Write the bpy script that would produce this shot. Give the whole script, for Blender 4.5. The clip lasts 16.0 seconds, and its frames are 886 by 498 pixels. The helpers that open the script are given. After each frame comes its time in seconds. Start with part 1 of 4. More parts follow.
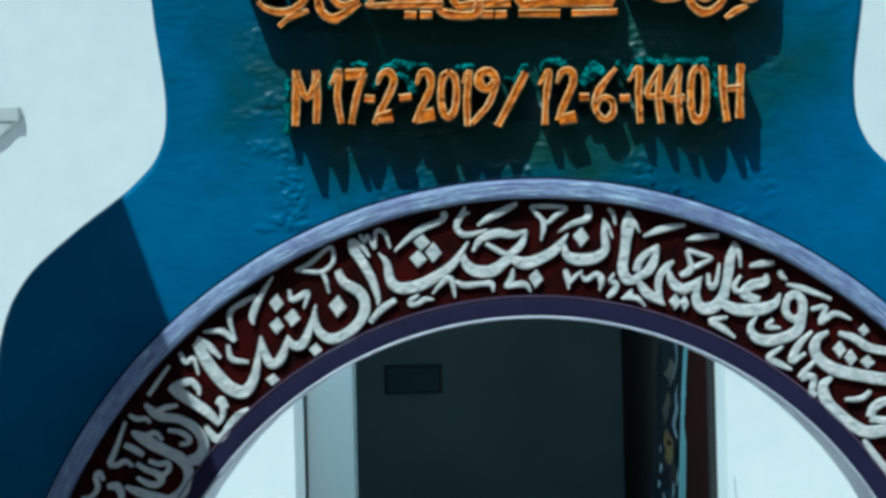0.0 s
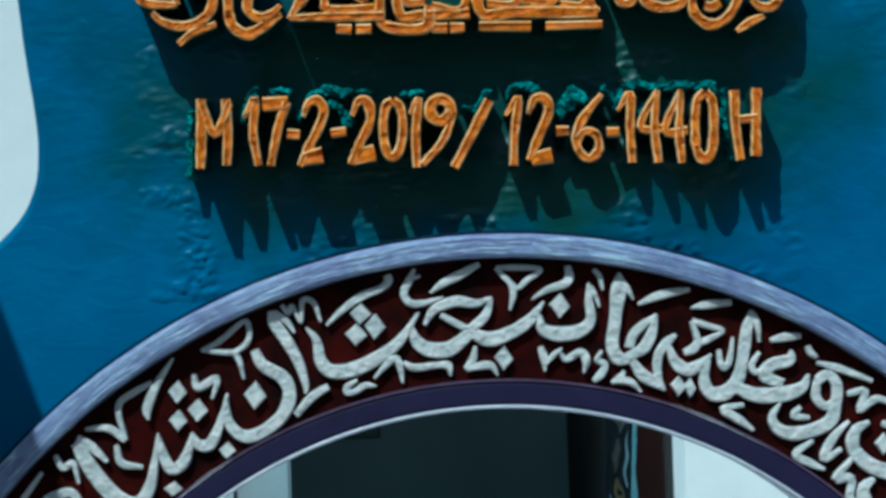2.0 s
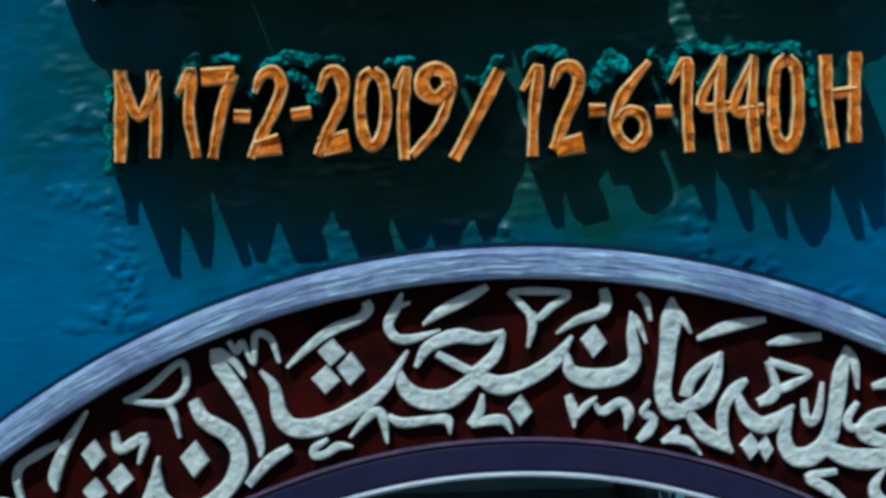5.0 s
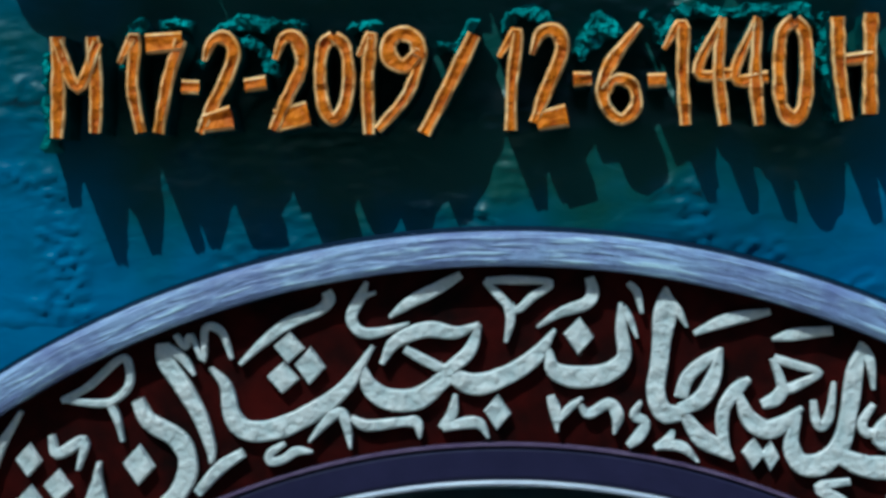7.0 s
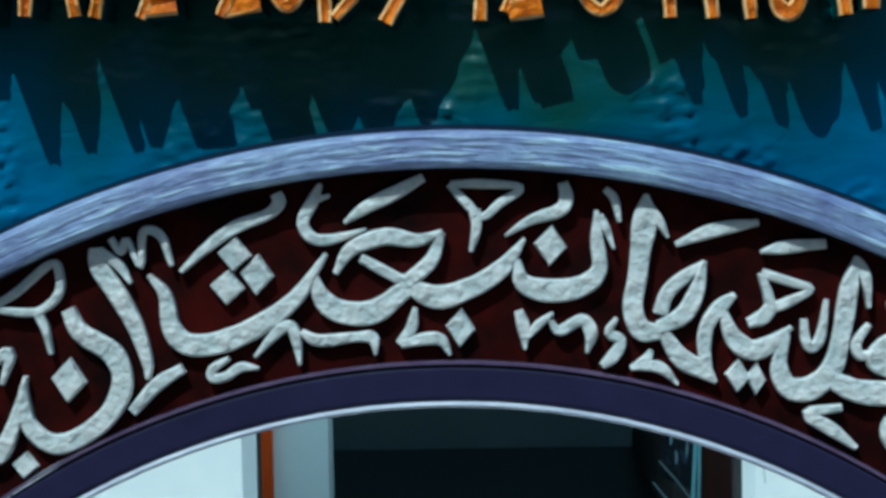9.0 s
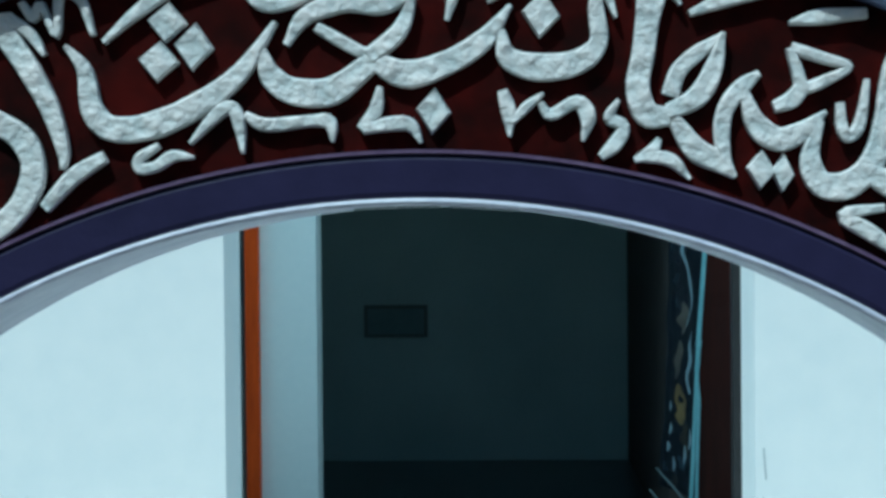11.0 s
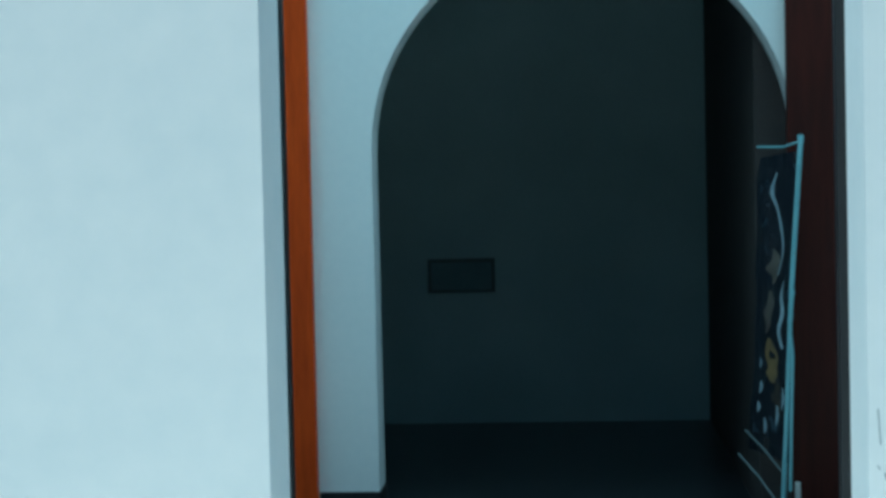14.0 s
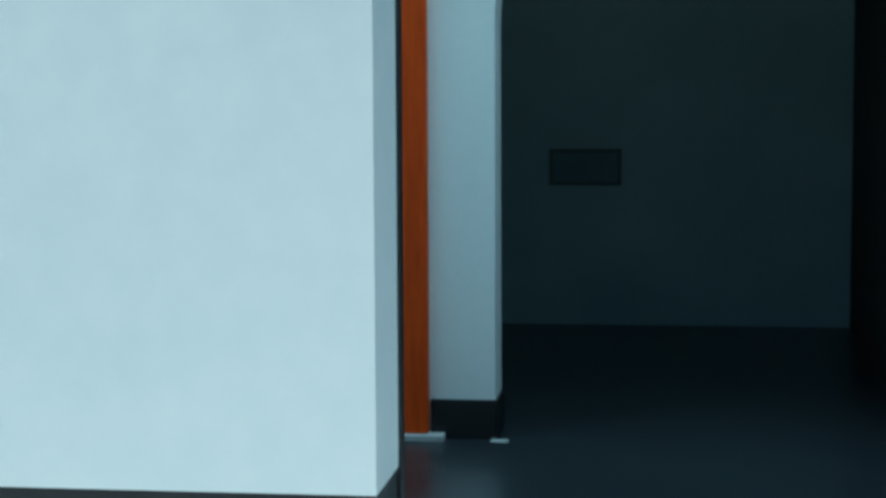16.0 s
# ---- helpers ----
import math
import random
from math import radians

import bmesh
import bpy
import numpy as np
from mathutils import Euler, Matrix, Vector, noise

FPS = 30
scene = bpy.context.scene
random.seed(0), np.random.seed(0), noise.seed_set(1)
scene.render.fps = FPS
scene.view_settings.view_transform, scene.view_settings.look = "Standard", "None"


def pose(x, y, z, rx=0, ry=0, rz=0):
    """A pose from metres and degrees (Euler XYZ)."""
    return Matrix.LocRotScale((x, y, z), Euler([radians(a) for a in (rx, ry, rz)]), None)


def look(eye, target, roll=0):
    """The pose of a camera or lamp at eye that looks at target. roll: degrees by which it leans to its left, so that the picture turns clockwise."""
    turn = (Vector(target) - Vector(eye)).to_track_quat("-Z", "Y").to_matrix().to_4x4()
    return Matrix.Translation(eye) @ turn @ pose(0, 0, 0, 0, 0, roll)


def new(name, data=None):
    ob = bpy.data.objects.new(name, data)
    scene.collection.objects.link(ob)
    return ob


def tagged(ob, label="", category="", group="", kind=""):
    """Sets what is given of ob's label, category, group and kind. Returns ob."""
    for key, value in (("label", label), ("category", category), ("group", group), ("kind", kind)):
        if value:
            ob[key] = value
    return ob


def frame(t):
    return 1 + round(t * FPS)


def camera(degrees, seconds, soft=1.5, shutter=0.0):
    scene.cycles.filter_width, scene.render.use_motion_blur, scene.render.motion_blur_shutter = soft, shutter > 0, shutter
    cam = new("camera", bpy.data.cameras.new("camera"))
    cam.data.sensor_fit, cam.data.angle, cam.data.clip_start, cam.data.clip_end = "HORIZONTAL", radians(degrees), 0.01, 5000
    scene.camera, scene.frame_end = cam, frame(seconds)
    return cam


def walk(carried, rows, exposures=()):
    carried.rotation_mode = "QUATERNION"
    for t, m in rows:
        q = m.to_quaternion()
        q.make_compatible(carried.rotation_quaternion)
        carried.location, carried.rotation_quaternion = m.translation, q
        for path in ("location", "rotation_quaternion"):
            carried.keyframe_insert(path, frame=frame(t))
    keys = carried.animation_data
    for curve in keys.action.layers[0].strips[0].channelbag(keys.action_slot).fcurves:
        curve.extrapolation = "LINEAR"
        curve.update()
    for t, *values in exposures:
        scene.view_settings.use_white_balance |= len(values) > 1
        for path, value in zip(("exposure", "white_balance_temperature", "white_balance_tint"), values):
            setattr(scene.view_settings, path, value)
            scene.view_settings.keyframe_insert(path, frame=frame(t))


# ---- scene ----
cam = camera(26.5, 16.0, soft=3.4)
PATH = [
    (0, (0.158, -2.501, 1.740), (0.092, -0.503, 1.769), -1.31),
    (0.5, (0.167, -2.353, 1.742), (0.096, -0.356, 1.810), -1.52),
    (1, (0.160, -2.237, 1.738), (0.107, -0.239, 1.828), -1.62),
    (1.5, (0.149, -2.099, 1.735), (0.124, -0.102, 1.839), -1.85),
    (2, (0.134, -1.994, 1.789), (0.137, 0.005, 1.852), -1.80),
    (2.5, (0.150, -1.904, 1.821), (0.141, 0.096, 1.857), -1.81),
    (3, (0.166, -1.798, 1.849), (0.137, 0.202, 1.863), -1.83),
    (3.5, (0.170, -1.706, 1.866), (0.131, 0.294, 1.866), -1.89),
    (6, (0.193, -1.432, 1.885), (0.133, 0.567, 1.858), -2.23),
    (6.5, (0.216, -1.398, 1.876), (0.129, 0.600, 1.853), -2.28),
    (7, (0.240, -1.364, 1.872), (0.127, 0.632, 1.846), -2.01),
    (7.5, (0.263, -1.336, 1.879), (0.124, 0.658, 1.831), -1.85),
    (8, (0.264, -1.301, 1.873), (0.130, 0.694, 1.810), -1.63),
    (8.5, (0.235, -1.278, 1.858), (0.150, 0.719, 1.789), -1.41),
    (11, (0.242, -1.060, 1.674), (0.168, 0.939, 1.640), -0.52),
    (11.5, (0.225, -0.992, 1.659), (0.169, 1.007, 1.609), -0.59),
    (12, (0.213, -0.928, 1.644), (0.169, 1.070, 1.590), -0.73),
    (12.5, (0.213, -0.904, 1.619), (0.161, 1.095, 1.574), -0.87),
    (13, (0.225, -0.907, 1.588), (0.143, 1.091, 1.560), -0.69),
    (13.5, (0.224, -0.595, 1.596), (0.107, 1.401, 1.541), -1.08),
    (14, (0.217, -0.336, 1.601), (0.070, 1.657, 1.525), -1.30),
    (14.5, (0.193, -0.164, 1.576), (0.024, 1.826, 1.464), -1.39),
    (15, (0.159, 0.045, 1.579), (-0.026, 2.031, 1.430), -0.83),
    (15.5, (0.131, 0.195, 1.588), (-0.083, 2.176, 1.412), -0.61),
    (16, (0.095, 0.429, 1.543), (-0.170, 2.403, 1.355), -0.30),
]
walk(cam, [(t, look(eye, target, roll)) for t, eye, target, roll in PATH], exposures=[(0.0, 0.22, 5100, -18), (1.5, 0.15, 4950, -19), (3.0, -0.02, 4950, -19), (8.5, 0.03, 4900, -19), (11.0, 0.06, 4900, -19), (13.0, -0.05, 4900, -19), (14.0, -0.08, 4900, -19), (16.0, -0.15, 4900, -19)])

# ---- light ----
SUN = Vector((0.0335, 0.050, -0.094)).normalized()
world = bpy.data.worlds.new("world")
scene.world = world
world.use_nodes = True
wn, wl = world.node_tree.nodes, world.node_tree.links
sky = wn.new("ShaderNodeTexSky")
sky.sky_type, sky.sun_disc = "NISHITA", False
sky.sun_elevation = math.asin(-SUN.z)
sky.sun_rotation = math.atan2(-SUN.x, -SUN.y)
wn["Background"].inputs["Strength"].default_value = 0.09
wl.new(sky.outputs["Color"], wn["Background"].inputs["Color"])
sun = new("sun", bpy.data.lights.new("sun", "SUN"))
sun.data.energy, sun.data.angle, sun.data.color = 3.5, radians(0.5), (1.0, 0.95, 0.88)
sun.matrix_world = SUN.to_track_quat("-Z", "Y").to_matrix().to_4x4()

# unseen fill lamp, added on top of the sky to brighten porch and room
porch_fill = new("porch_fill_lamp", bpy.data.lights.new("porch_fill_lamp", "AREA"))
porch_fill.data.shape, porch_fill.data.size, porch_fill.data.size_y, porch_fill.data.energy, porch_fill.data.color = "RECTANGLE", 9.0, 2.3, 195.0, (0.74, 0.94, 1.0)
porch_fill.matrix_world = look((0.3, 6.9, 6.5), (0.3, 6.95, 0.0))


# ---- materials ----
def material(name, base, dark=None, rough=0.6, metal=0.0, grain=60.0, patch=4.0, bump=0.2, stretch=(1, 1, 1), sheen=0.5):
    """A painted or plain surface: two scales of colour change and a fine relief."""
    mat = bpy.data.materials.new(name)
    mat.use_nodes = True
    n, l = mat.node_tree.nodes, mat.node_tree.links
    p = n["Principled BSDF"]
    co = n.new("ShaderNodeTexCoord")
    mp = n.new("ShaderNodeMapping")
    mp.inputs["Scale"].default_value = stretch
    l.new(co.outputs["Object"], mp.inputs["Vector"])
    big, fine = n.new("ShaderNodeTexNoise"), n.new("ShaderNodeTexNoise")
    for tex, size in ((big, patch), (fine, grain)):
        tex.inputs["Scale"].default_value, tex.inputs["Detail"].default_value = size, 5.0
        l.new(mp.outputs["Vector"], tex.inputs["Vector"])
    both = n.new("ShaderNodeMath")
    both.operation = "MULTIPLY_ADD"
    both.inputs[1].default_value = 0.35
    half = n.new("ShaderNodeMath")
    half.operation = "MULTIPLY"
    half.inputs[1].default_value = 0.65
    l.new(big.outputs["Fac"], half.inputs[0])
    l.new(fine.outputs["Fac"], both.inputs[0])
    l.new(half.outputs[0], both.inputs[2])
    ramp = n.new("ShaderNodeValToRGB")
    ramp.color_ramp.elements[0].position, ramp.color_ramp.elements[1].position = 0.35, 0.65
    ramp.color_ramp.elements[0].color = (*(dark or [c * 0.75 for c in base]), 1)
    ramp.color_ramp.elements[1].color = (*base, 1)
    l.new(both.outputs[0], ramp.inputs["Fac"])
    l.new(ramp.outputs["Color"], p.inputs["Base Color"])
    rel = n.new("ShaderNodeBump")
    rel.inputs["Strength"].default_value, rel.inputs["Distance"].default_value = bump, 0.01
    l.new(both.outputs[0], rel.inputs["Height"])
    l.new(rel.outputs["Normal"], p.inputs["Normal"])
    p.inputs["Roughness"].default_value, p.inputs["Metallic"].default_value = rough, metal
    p.inputs["Specular IOR Level"].default_value = sheen
    return mat


def blue_masonry():
    """Blue masonry paint, brushed over in dark green-teal round the lettering, with trowel and brush marks."""
    mat = material("blue_masonry_paint", (0.005, 0.150, 0.335), (0.003, 0.105, 0.26), 0.4, grain=22, patch=4, bump=0.3, sheen=0.45)
    n, l = mat.node_tree.nodes, mat.node_tree.links
    p = n["Principled BSDF"]
    co = n.new("ShaderNodeTexCoord")
    off = n.new("ShaderNodeMapping")
    off.vector_type = "TEXTURE"
    off.inputs["Location"].default_value, off.inputs["Scale"].default_value = (0.19, 0.0, 2.03), (0.46, 1.0, 0.23)
    l.new(co.outputs["Object"], off.inputs["Vector"])
    cut = n.new("ShaderNodeVectorMath")
    cut.operation = "MULTIPLY"
    cut.inputs[1].default_value = (1, 0, 1)
    l.new(off.outputs["Vector"], cut.inputs[0])
    far = n.new("ShaderNodeVectorMath")
    far.operation = "LENGTH"
    l.new(cut.outputs["Vector"], far.inputs[0])
    wave = n.new("ShaderNodeTexNoise")
    wave.inputs["Scale"].default_value, wave.inputs["Detail"].default_value = 14.0, 4.0
    l.new(co.outputs["Object"], wave.inputs["Vector"])
    add = n.new("ShaderNodeMath")
    add.operation = "MULTIPLY_ADD"
    add.inputs[1].default_value = 0.7
    l.new(wave.outputs["Fac"], add.inputs[0])
    l.new(far.outputs["Value"], add.inputs[2])
    edge = n.new("ShaderNodeMapRange")
    edge.inputs["From Min"].default_value, edge.inputs["From Max"].default_value = 0.95, 1.5
    edge.inputs["To Min"].default_value, edge.inputs["To Max"].default_value = 1.0, 0.0
    l.new(add.outputs[0], edge.inputs["Value"])
    mix = n.new("ShaderNodeMix")
    mix.data_type = "RGBA"
    l.new(edge.outputs["Result"], mix.inputs[0])
    l.new(p.inputs["Base Color"].links[0].from_socket, mix.inputs[6])
    # teal taken darker than its lit tone to deepen the letters' shadows
    mix.inputs[7].default_value = (0.009, 0.060, 0.052, 1)
    l.new(mix.outputs[2], p.inputs["Base Color"])
    # brush marks: long streaks, and rough dabs where the letters were set
    turn = n.new("ShaderNodeMapping")
    turn.inputs["Rotation"].default_value, turn.inputs["Scale"].default_value = (0, 0.5, 0), (16, 16, 34)
    l.new(co.outputs["Object"], turn.inputs["Vector"])
    brush = n.new("ShaderNodeTexNoise")
    brush.inputs["Scale"].default_value, brush.inputs["Detail"].default_value, brush.inputs["Distortion"].default_value = 1.6, 4.0, 1.2
    l.new(turn.outputs["Vector"], brush.inputs["Vector"])
    dab = n.new("ShaderNodeTexVoronoi")
    dab.feature = "SMOOTH_F1"
    l.new(turn.outputs["Vector"], dab.inputs["Vector"])
    dab.inputs["Scale"].default_value = 3.6
    sparse = n.new("ShaderNodeMapRange")
    sparse.inputs["From Min"].default_value, sparse.inputs["From Max"].default_value = 0.52, 0.68
    few = n.new("ShaderNodeTexNoise")
    few.inputs["Scale"].default_value, few.inputs["Detail"].default_value = 11.0, 3.0
    l.new(co.outputs["Object"], few.inputs["Vector"])
    l.new(few.outputs["Fac"], sparse.inputs["Value"])
    near = n.new("ShaderNodeMath")
    near.operation = "MULTIPLY"
    l.new(sparse.outputs["Result"], near.inputs[0])
    l.new(edge.outputs["Result"], near.inputs[1])
    rough = n.new("ShaderNodeMath")
    rough.operation = "MULTIPLY"
    l.new(dab.outputs["Distance"], rough.inputs[0])
    l.new(near.outputs[0], rough.inputs[1])
    both = n.new("ShaderNodeMath")
    both.operation = "MULTIPLY_ADD"
    both.inputs[1].default_value = 0.22
    l.new(brush.outputs["Fac"], both.inputs[0])
    l.new(rough.outputs[0], both.inputs[2])
    rel = n.new("ShaderNodeBump")
    rel.inputs["Strength"].default_value, rel.inputs["Distance"].default_value = 0.5, 0.008
    l.new(both.outputs[0], rel.inputs["Height"])
    l.new(p.inputs["Normal"].links[0].from_socket, rel.inputs["Normal"])
    l.new(rel.outputs["Normal"], p.inputs["Normal"])
    return mat


BLUE = blue_masonry()


def brushed_round(name, base, dark, pale, centre, rough=0.4):
    """Paint laid on with a brush that went round the arch: streaks along the arc, pale spots and dark drags."""
    mat = material(name, base, dark, rough, grain=90, patch=14, bump=0.4)
    n, l = mat.node_tree.nodes, mat.node_tree.links
    p = n["Principled BSDF"]
    co = n.new("ShaderNodeTexCoord")
    off = n.new("ShaderNodeVectorMath")
    off.operation = "SUBTRACT"
    off.inputs[1].default_value = (centre[0], 0, centre[1])
    l.new(co.outputs["Object"], off.inputs[0])
    sep = n.new("ShaderNodeSeparateXYZ")
    l.new(off.outputs["Vector"], sep.inputs[0])
    turn = n.new("ShaderNodeMath")
    turn.operation = "ARCTAN2"
    l.new(sep.outputs["X"], turn.inputs[0])
    l.new(sep.outputs["Z"], turn.inputs[1])
    far = n.new("ShaderNodeVectorMath")
    far.operation = "LENGTH"
    l.new(off.outputs["Vector"], far.inputs[0])
    polar = n.new("ShaderNodeCombineXYZ")
    for source, socket, scale in ((turn.outputs[0], "X", 9.0), (far.outputs["Value"], "Y", 150.0)):
        mul = n.new("ShaderNodeMath")
        mul.operation = "MULTIPLY"
        mul.inputs[1].default_value = scale
        l.new(source, mul.inputs[0])
        l.new(mul.outputs[0], polar.inputs[socket])
    drag = n.new("ShaderNodeTexNoise")
    drag.inputs["Scale"].default_value, drag.inputs["Detail"].default_value, drag.inputs["Distortion"].default_value = 2.0, 6.0, 0.6
    l.new(polar.outputs["Vector"], drag.inputs["Vector"])
    last = p.inputs["Base Color"].links[0].from_socket
    for low, high, tint in ((0.56, 0.70, pale), (0.46, 0.32, dark)):
        pick = n.new("ShaderNodeMapRange")
        pick.inputs["From Min"].default_value, pick.inputs["From Max"].default_value = low, high
        l.new(drag.outputs["Fac"], pick.inputs["Value"])
        mix = n.new("ShaderNodeMix")
        mix.data_type = "RGBA"
        mix.inputs[7].default_value = (*tint, 1)
        l.new(pick.outputs["Result"], mix.inputs[0])
        l.new(last, mix.inputs[6])
        last = mix.outputs[2]
    l.new(last, p.inputs["Base Color"])
    rel = n.new("ShaderNodeBump")
    rel.inputs["Strength"].default_value, rel.inputs["Distance"].default_value = 0.7, 0.004
    l.new(drag.outputs["Fac"], rel.inputs["Height"])
    l.new(p.inputs["Normal"].links[0].from_socket, rel.inputs["Normal"])
    l.new(rel.outputs["Normal"], p.inputs["Normal"])
    return mat


# base set bluer to carry the sky's reflection in the band's colour
LAVENDER = brushed_round("lavender_paint", (0.36, 0.44, 0.67), (0.19, 0.21, 0.42), (0.60, 0.72, 0.84), (0.187, 1.15))
MAROON = material("maroon_paint", (0.046, 0.0026, 0.0020), (0.0045, 0.0014, 0.0014), 0.6, patch=19, sheen=0.06)
GAPSHADE = material("navy_gap_shade", (0.006, 0.022, 0.05), (0.004, 0.014, 0.035), 0.6, sheen=0.2)
PURPLE = material("purple_paint", (0.026, 0.021, 0.066), (0.017, 0.014, 0.046), 0.5, patch=9, sheen=0.2)
EDGE = material("lilac_edge_paint", (0.17, 0.11, 0.20), (0.09, 0.05, 0.12), 0.5, grain=120, patch=40)
FACADE = material("white_outer_wall_paint", (0.70, 0.685, 0.675), (0.615, 0.625, 0.63), 0.75, grain=9, patch=0.7, bump=0.02)
WHITE = material("white_wall_paint", (0.84, 0.84, 0.82), (0.78, 0.79, 0.78), 0.7, grain=25, patch=0.9, bump=0.04)
CHALK = material("white_lettering_paint", (0.86, 0.785, 0.77), (0.54, 0.57, 0.58), 0.5, grain=150, patch=55, bump=0.7)
GOLD = material("gold_ochre_paint", (0.88, 0.225, 0.001), (0.42, 0.062, 0.0005), 0.55, grain=210, patch=60, bump=0.6, sheen=0.15)
WOOD = material("varnished_orange_wood", (0.62, 0.080, 0.005), (0.42, 0.048, 0.003), 0.5, grain=30, patch=5, stretch=(6, 6, 0.5), sheen=0.15)
DIM = material("grey_green_plaster", (0.45, 0.58, 0.58), (0.36, 0.48, 0.49), 0.8, patch=1.5)
# darker than the wall, to paint in shade inside the hatch recess
HATCH_SHADE = material("grey_hatch_shade", (0.20, 0.28, 0.29), (0.15, 0.22, 0.23), 0.7, grain=40, patch=6)
# shaded copy of the door post wood, shade painted in as dark red
SHADEWOOD = material("shaded_red_wood", (0.055, 0.010, 0.006), (0.028, 0.006, 0.004), 0.5, grain=30, patch=5, stretch=(6, 6, 0.5), sheen=0.2)
BRICKISH = material("brown_render", (0.16, 0.13, 0.10), (0.11, 0.09, 0.07), 0.9)
# brown taken near black to paint in the side wall's shade
UMBER_SHADE = material("umber_side_shade", (0.055, 0.045, 0.042), (0.035, 0.03, 0.03), 0.85)
CONCRETE = material("grey_concrete", (0.22, 0.21, 0.20), (0.15, 0.145, 0.14), 0.85, grain=40, patch=3)
BOUNCE = material("white_bounce_ground", (0.80, 0.79, 0.76), (0.70, 0.69, 0.66), 0.8, grain=30, patch=1.5)
BLACK = material("black_skirting_paint", (0.012, 0.012, 0.014), (0.008, 0.008, 0.009), 0.4)
FLOOR = material("dark_polished_floor", (0.03, 0.035, 0.04), (0.02, 0.022, 0.028), 0.28, patch=2, bump=0.03)
# ground toned down so that little light bounces onto the gate
EARTH = material("dim_ground", (0.20, 0.18, 0.15), (0.14, 0.125, 0.105), 0.9, grain=25, patch=0.8)

LINING = material("pale_lavender_paint", (0.66, 0.64, 0.74), (0.47, 0.46, 0.58), 0.5, grain=70, patch=16, bump=0.5, stretch=(1, 3, 1))
SIDES = material("teal_overpaint", (0.008, 0.34, 0.33), (0.003, 0.075, 0.075), 0.6, grain=160, patch=50, bump=0.8, sheen=0.1)
# darker copy of the teal, for letter sides that lie in shade
SIDE_SHADE = material("shaded_teal_letter_side", (0.006, 0.075, 0.075), (0.003, 0.022, 0.024), 0.8, grain=120, patch=40, bump=0.6, sheen=0.1)
# bright rims of the gold strokes, painted as a pale tone
RIMLIGHT = material("pale_ochre_edge_highlight", (0.97, 0.62, 0.30), (0.88, 0.30, 0.03), 0.5, grain=140, patch=50, bump=0.5, sheen=0.2)
SCUFF = material("grey_scuff", (0.40, 0.42, 0.43), (0.34, 0.36, 0.37), 0.8)
FRAME = material("dark_grey_trim", (0.13, 0.16, 0.165), (0.10, 0.12, 0.125), 0.6)
STEP = material("pale_stone", (0.5, 0.5, 0.48), (0.4, 0.4, 0.39), 0.6)
PALE = material("pale_print", (0.34, 0.42, 0.46), (0.20, 0.26, 0.30), 0.4, grain=60, patch=20)
OCHRE = material("ochre_print", (0.24, 0.17, 0.07), (0.11, 0.08, 0.045), 0.4, grain=50, patch=18)
FADED = material("faded_brown_print", (0.12, 0.105, 0.085), (0.06, 0.055, 0.05), 0.4, grain=50, patch=20)
# the stand's sky reflection, put into a pale teal base colour
SKY_SHEEN = material("pale_teal_sky_sheen", (0.30, 0.52, 0.56), (0.22, 0.40, 0.44), 0.35)


def printed_vinyl():
    """Dark glossy vinyl with scattered gold and pale printed blotches."""
    mat = material("printed_vinyl", (0.020, 0.024, 0.032), (0.012, 0.014, 0.02), 0.25, grain=30, patch=6, bump=0.05)
    n, l = mat.node_tree.nodes, mat.node_tree.links
    p = n["Principled BSDF"]
    co = n.new("ShaderNodeTexCoord")
    last = p.inputs["Base Color"].links[0].from_socket
    for size, least, tint, seed in ((9.0, 0.62, (0.07, 0.06, 0.045, 1), 1.7), (15.0, 0.62, (0.08, 0.12, 0.15, 1), 4.2)):
        mv = n.new("ShaderNodeMapping")
        mv.inputs["Location"].default_value, mv.inputs["Scale"].default_value = (seed, seed, seed), (1, 0.8, 0.55)
        l.new(co.outputs["Object"], mv.inputs["Vector"])
        spot = n.new("ShaderNodeTexNoise")
        spot.inputs["Scale"].default_value, spot.inputs["Detail"].default_value = size, 3.0
        l.new(mv.outputs["Vector"], spot.inputs["Vector"])
        step = n.new("ShaderNodeMapRange")
        step.inputs["From Min"].default_value, step.inputs["From Max"].default_value = least, least + 0.13
        l.new(spot.outputs["Fac"], step.inputs["Value"])
        mix = n.new("ShaderNodeMix")
        mix.data_type = "RGBA"
        mix.inputs[7].default_value = tint
        l.new(step.outputs["Result"], mix.inputs[0])
        l.new(last, mix.inputs[6])
        last = mix.outputs[2]
    l.new(last, p.inputs["Base Color"])
    return mat


PRINT = printed_vinyl()


# ---- mesh helpers ----
def link(name, bm, mat, parent=None, label=""):
    me = bpy.data.meshes.new(name)
    bm.normal_update()
    bm.to_mesh(me)
    bm.free()
    me.materials.append(mat)
    ob = new(name, me)
    if parent:
        ob.parent = parent
    if label:
        ob["label"] = label
    return ob


def part(name, bm, mat, parent, label=""):
    return link(name, bm, mat, parent, label)


def box(x0, x1, y0, y1, z0, z1, bev=0.0, bm=None):
    own = bm or bmesh.new()
    made = bmesh.ops.create_cube(own, size=1.0)["verts"]
    for v in made:
        v.co = Vector((x0 + (v.co.x + 0.5) * (x1 - x0), y0 + (v.co.y + 0.5) * (y1 - y0), z0 + (v.co.z + 0.5) * (z1 - z0)))
    if bev:
        edges = {e for v in made for e in v.link_edges}
        bmesh.ops.bevel(own, geom=list(edges), offset=bev, segments=2, affect="EDGES", profile=0.5)
    return own


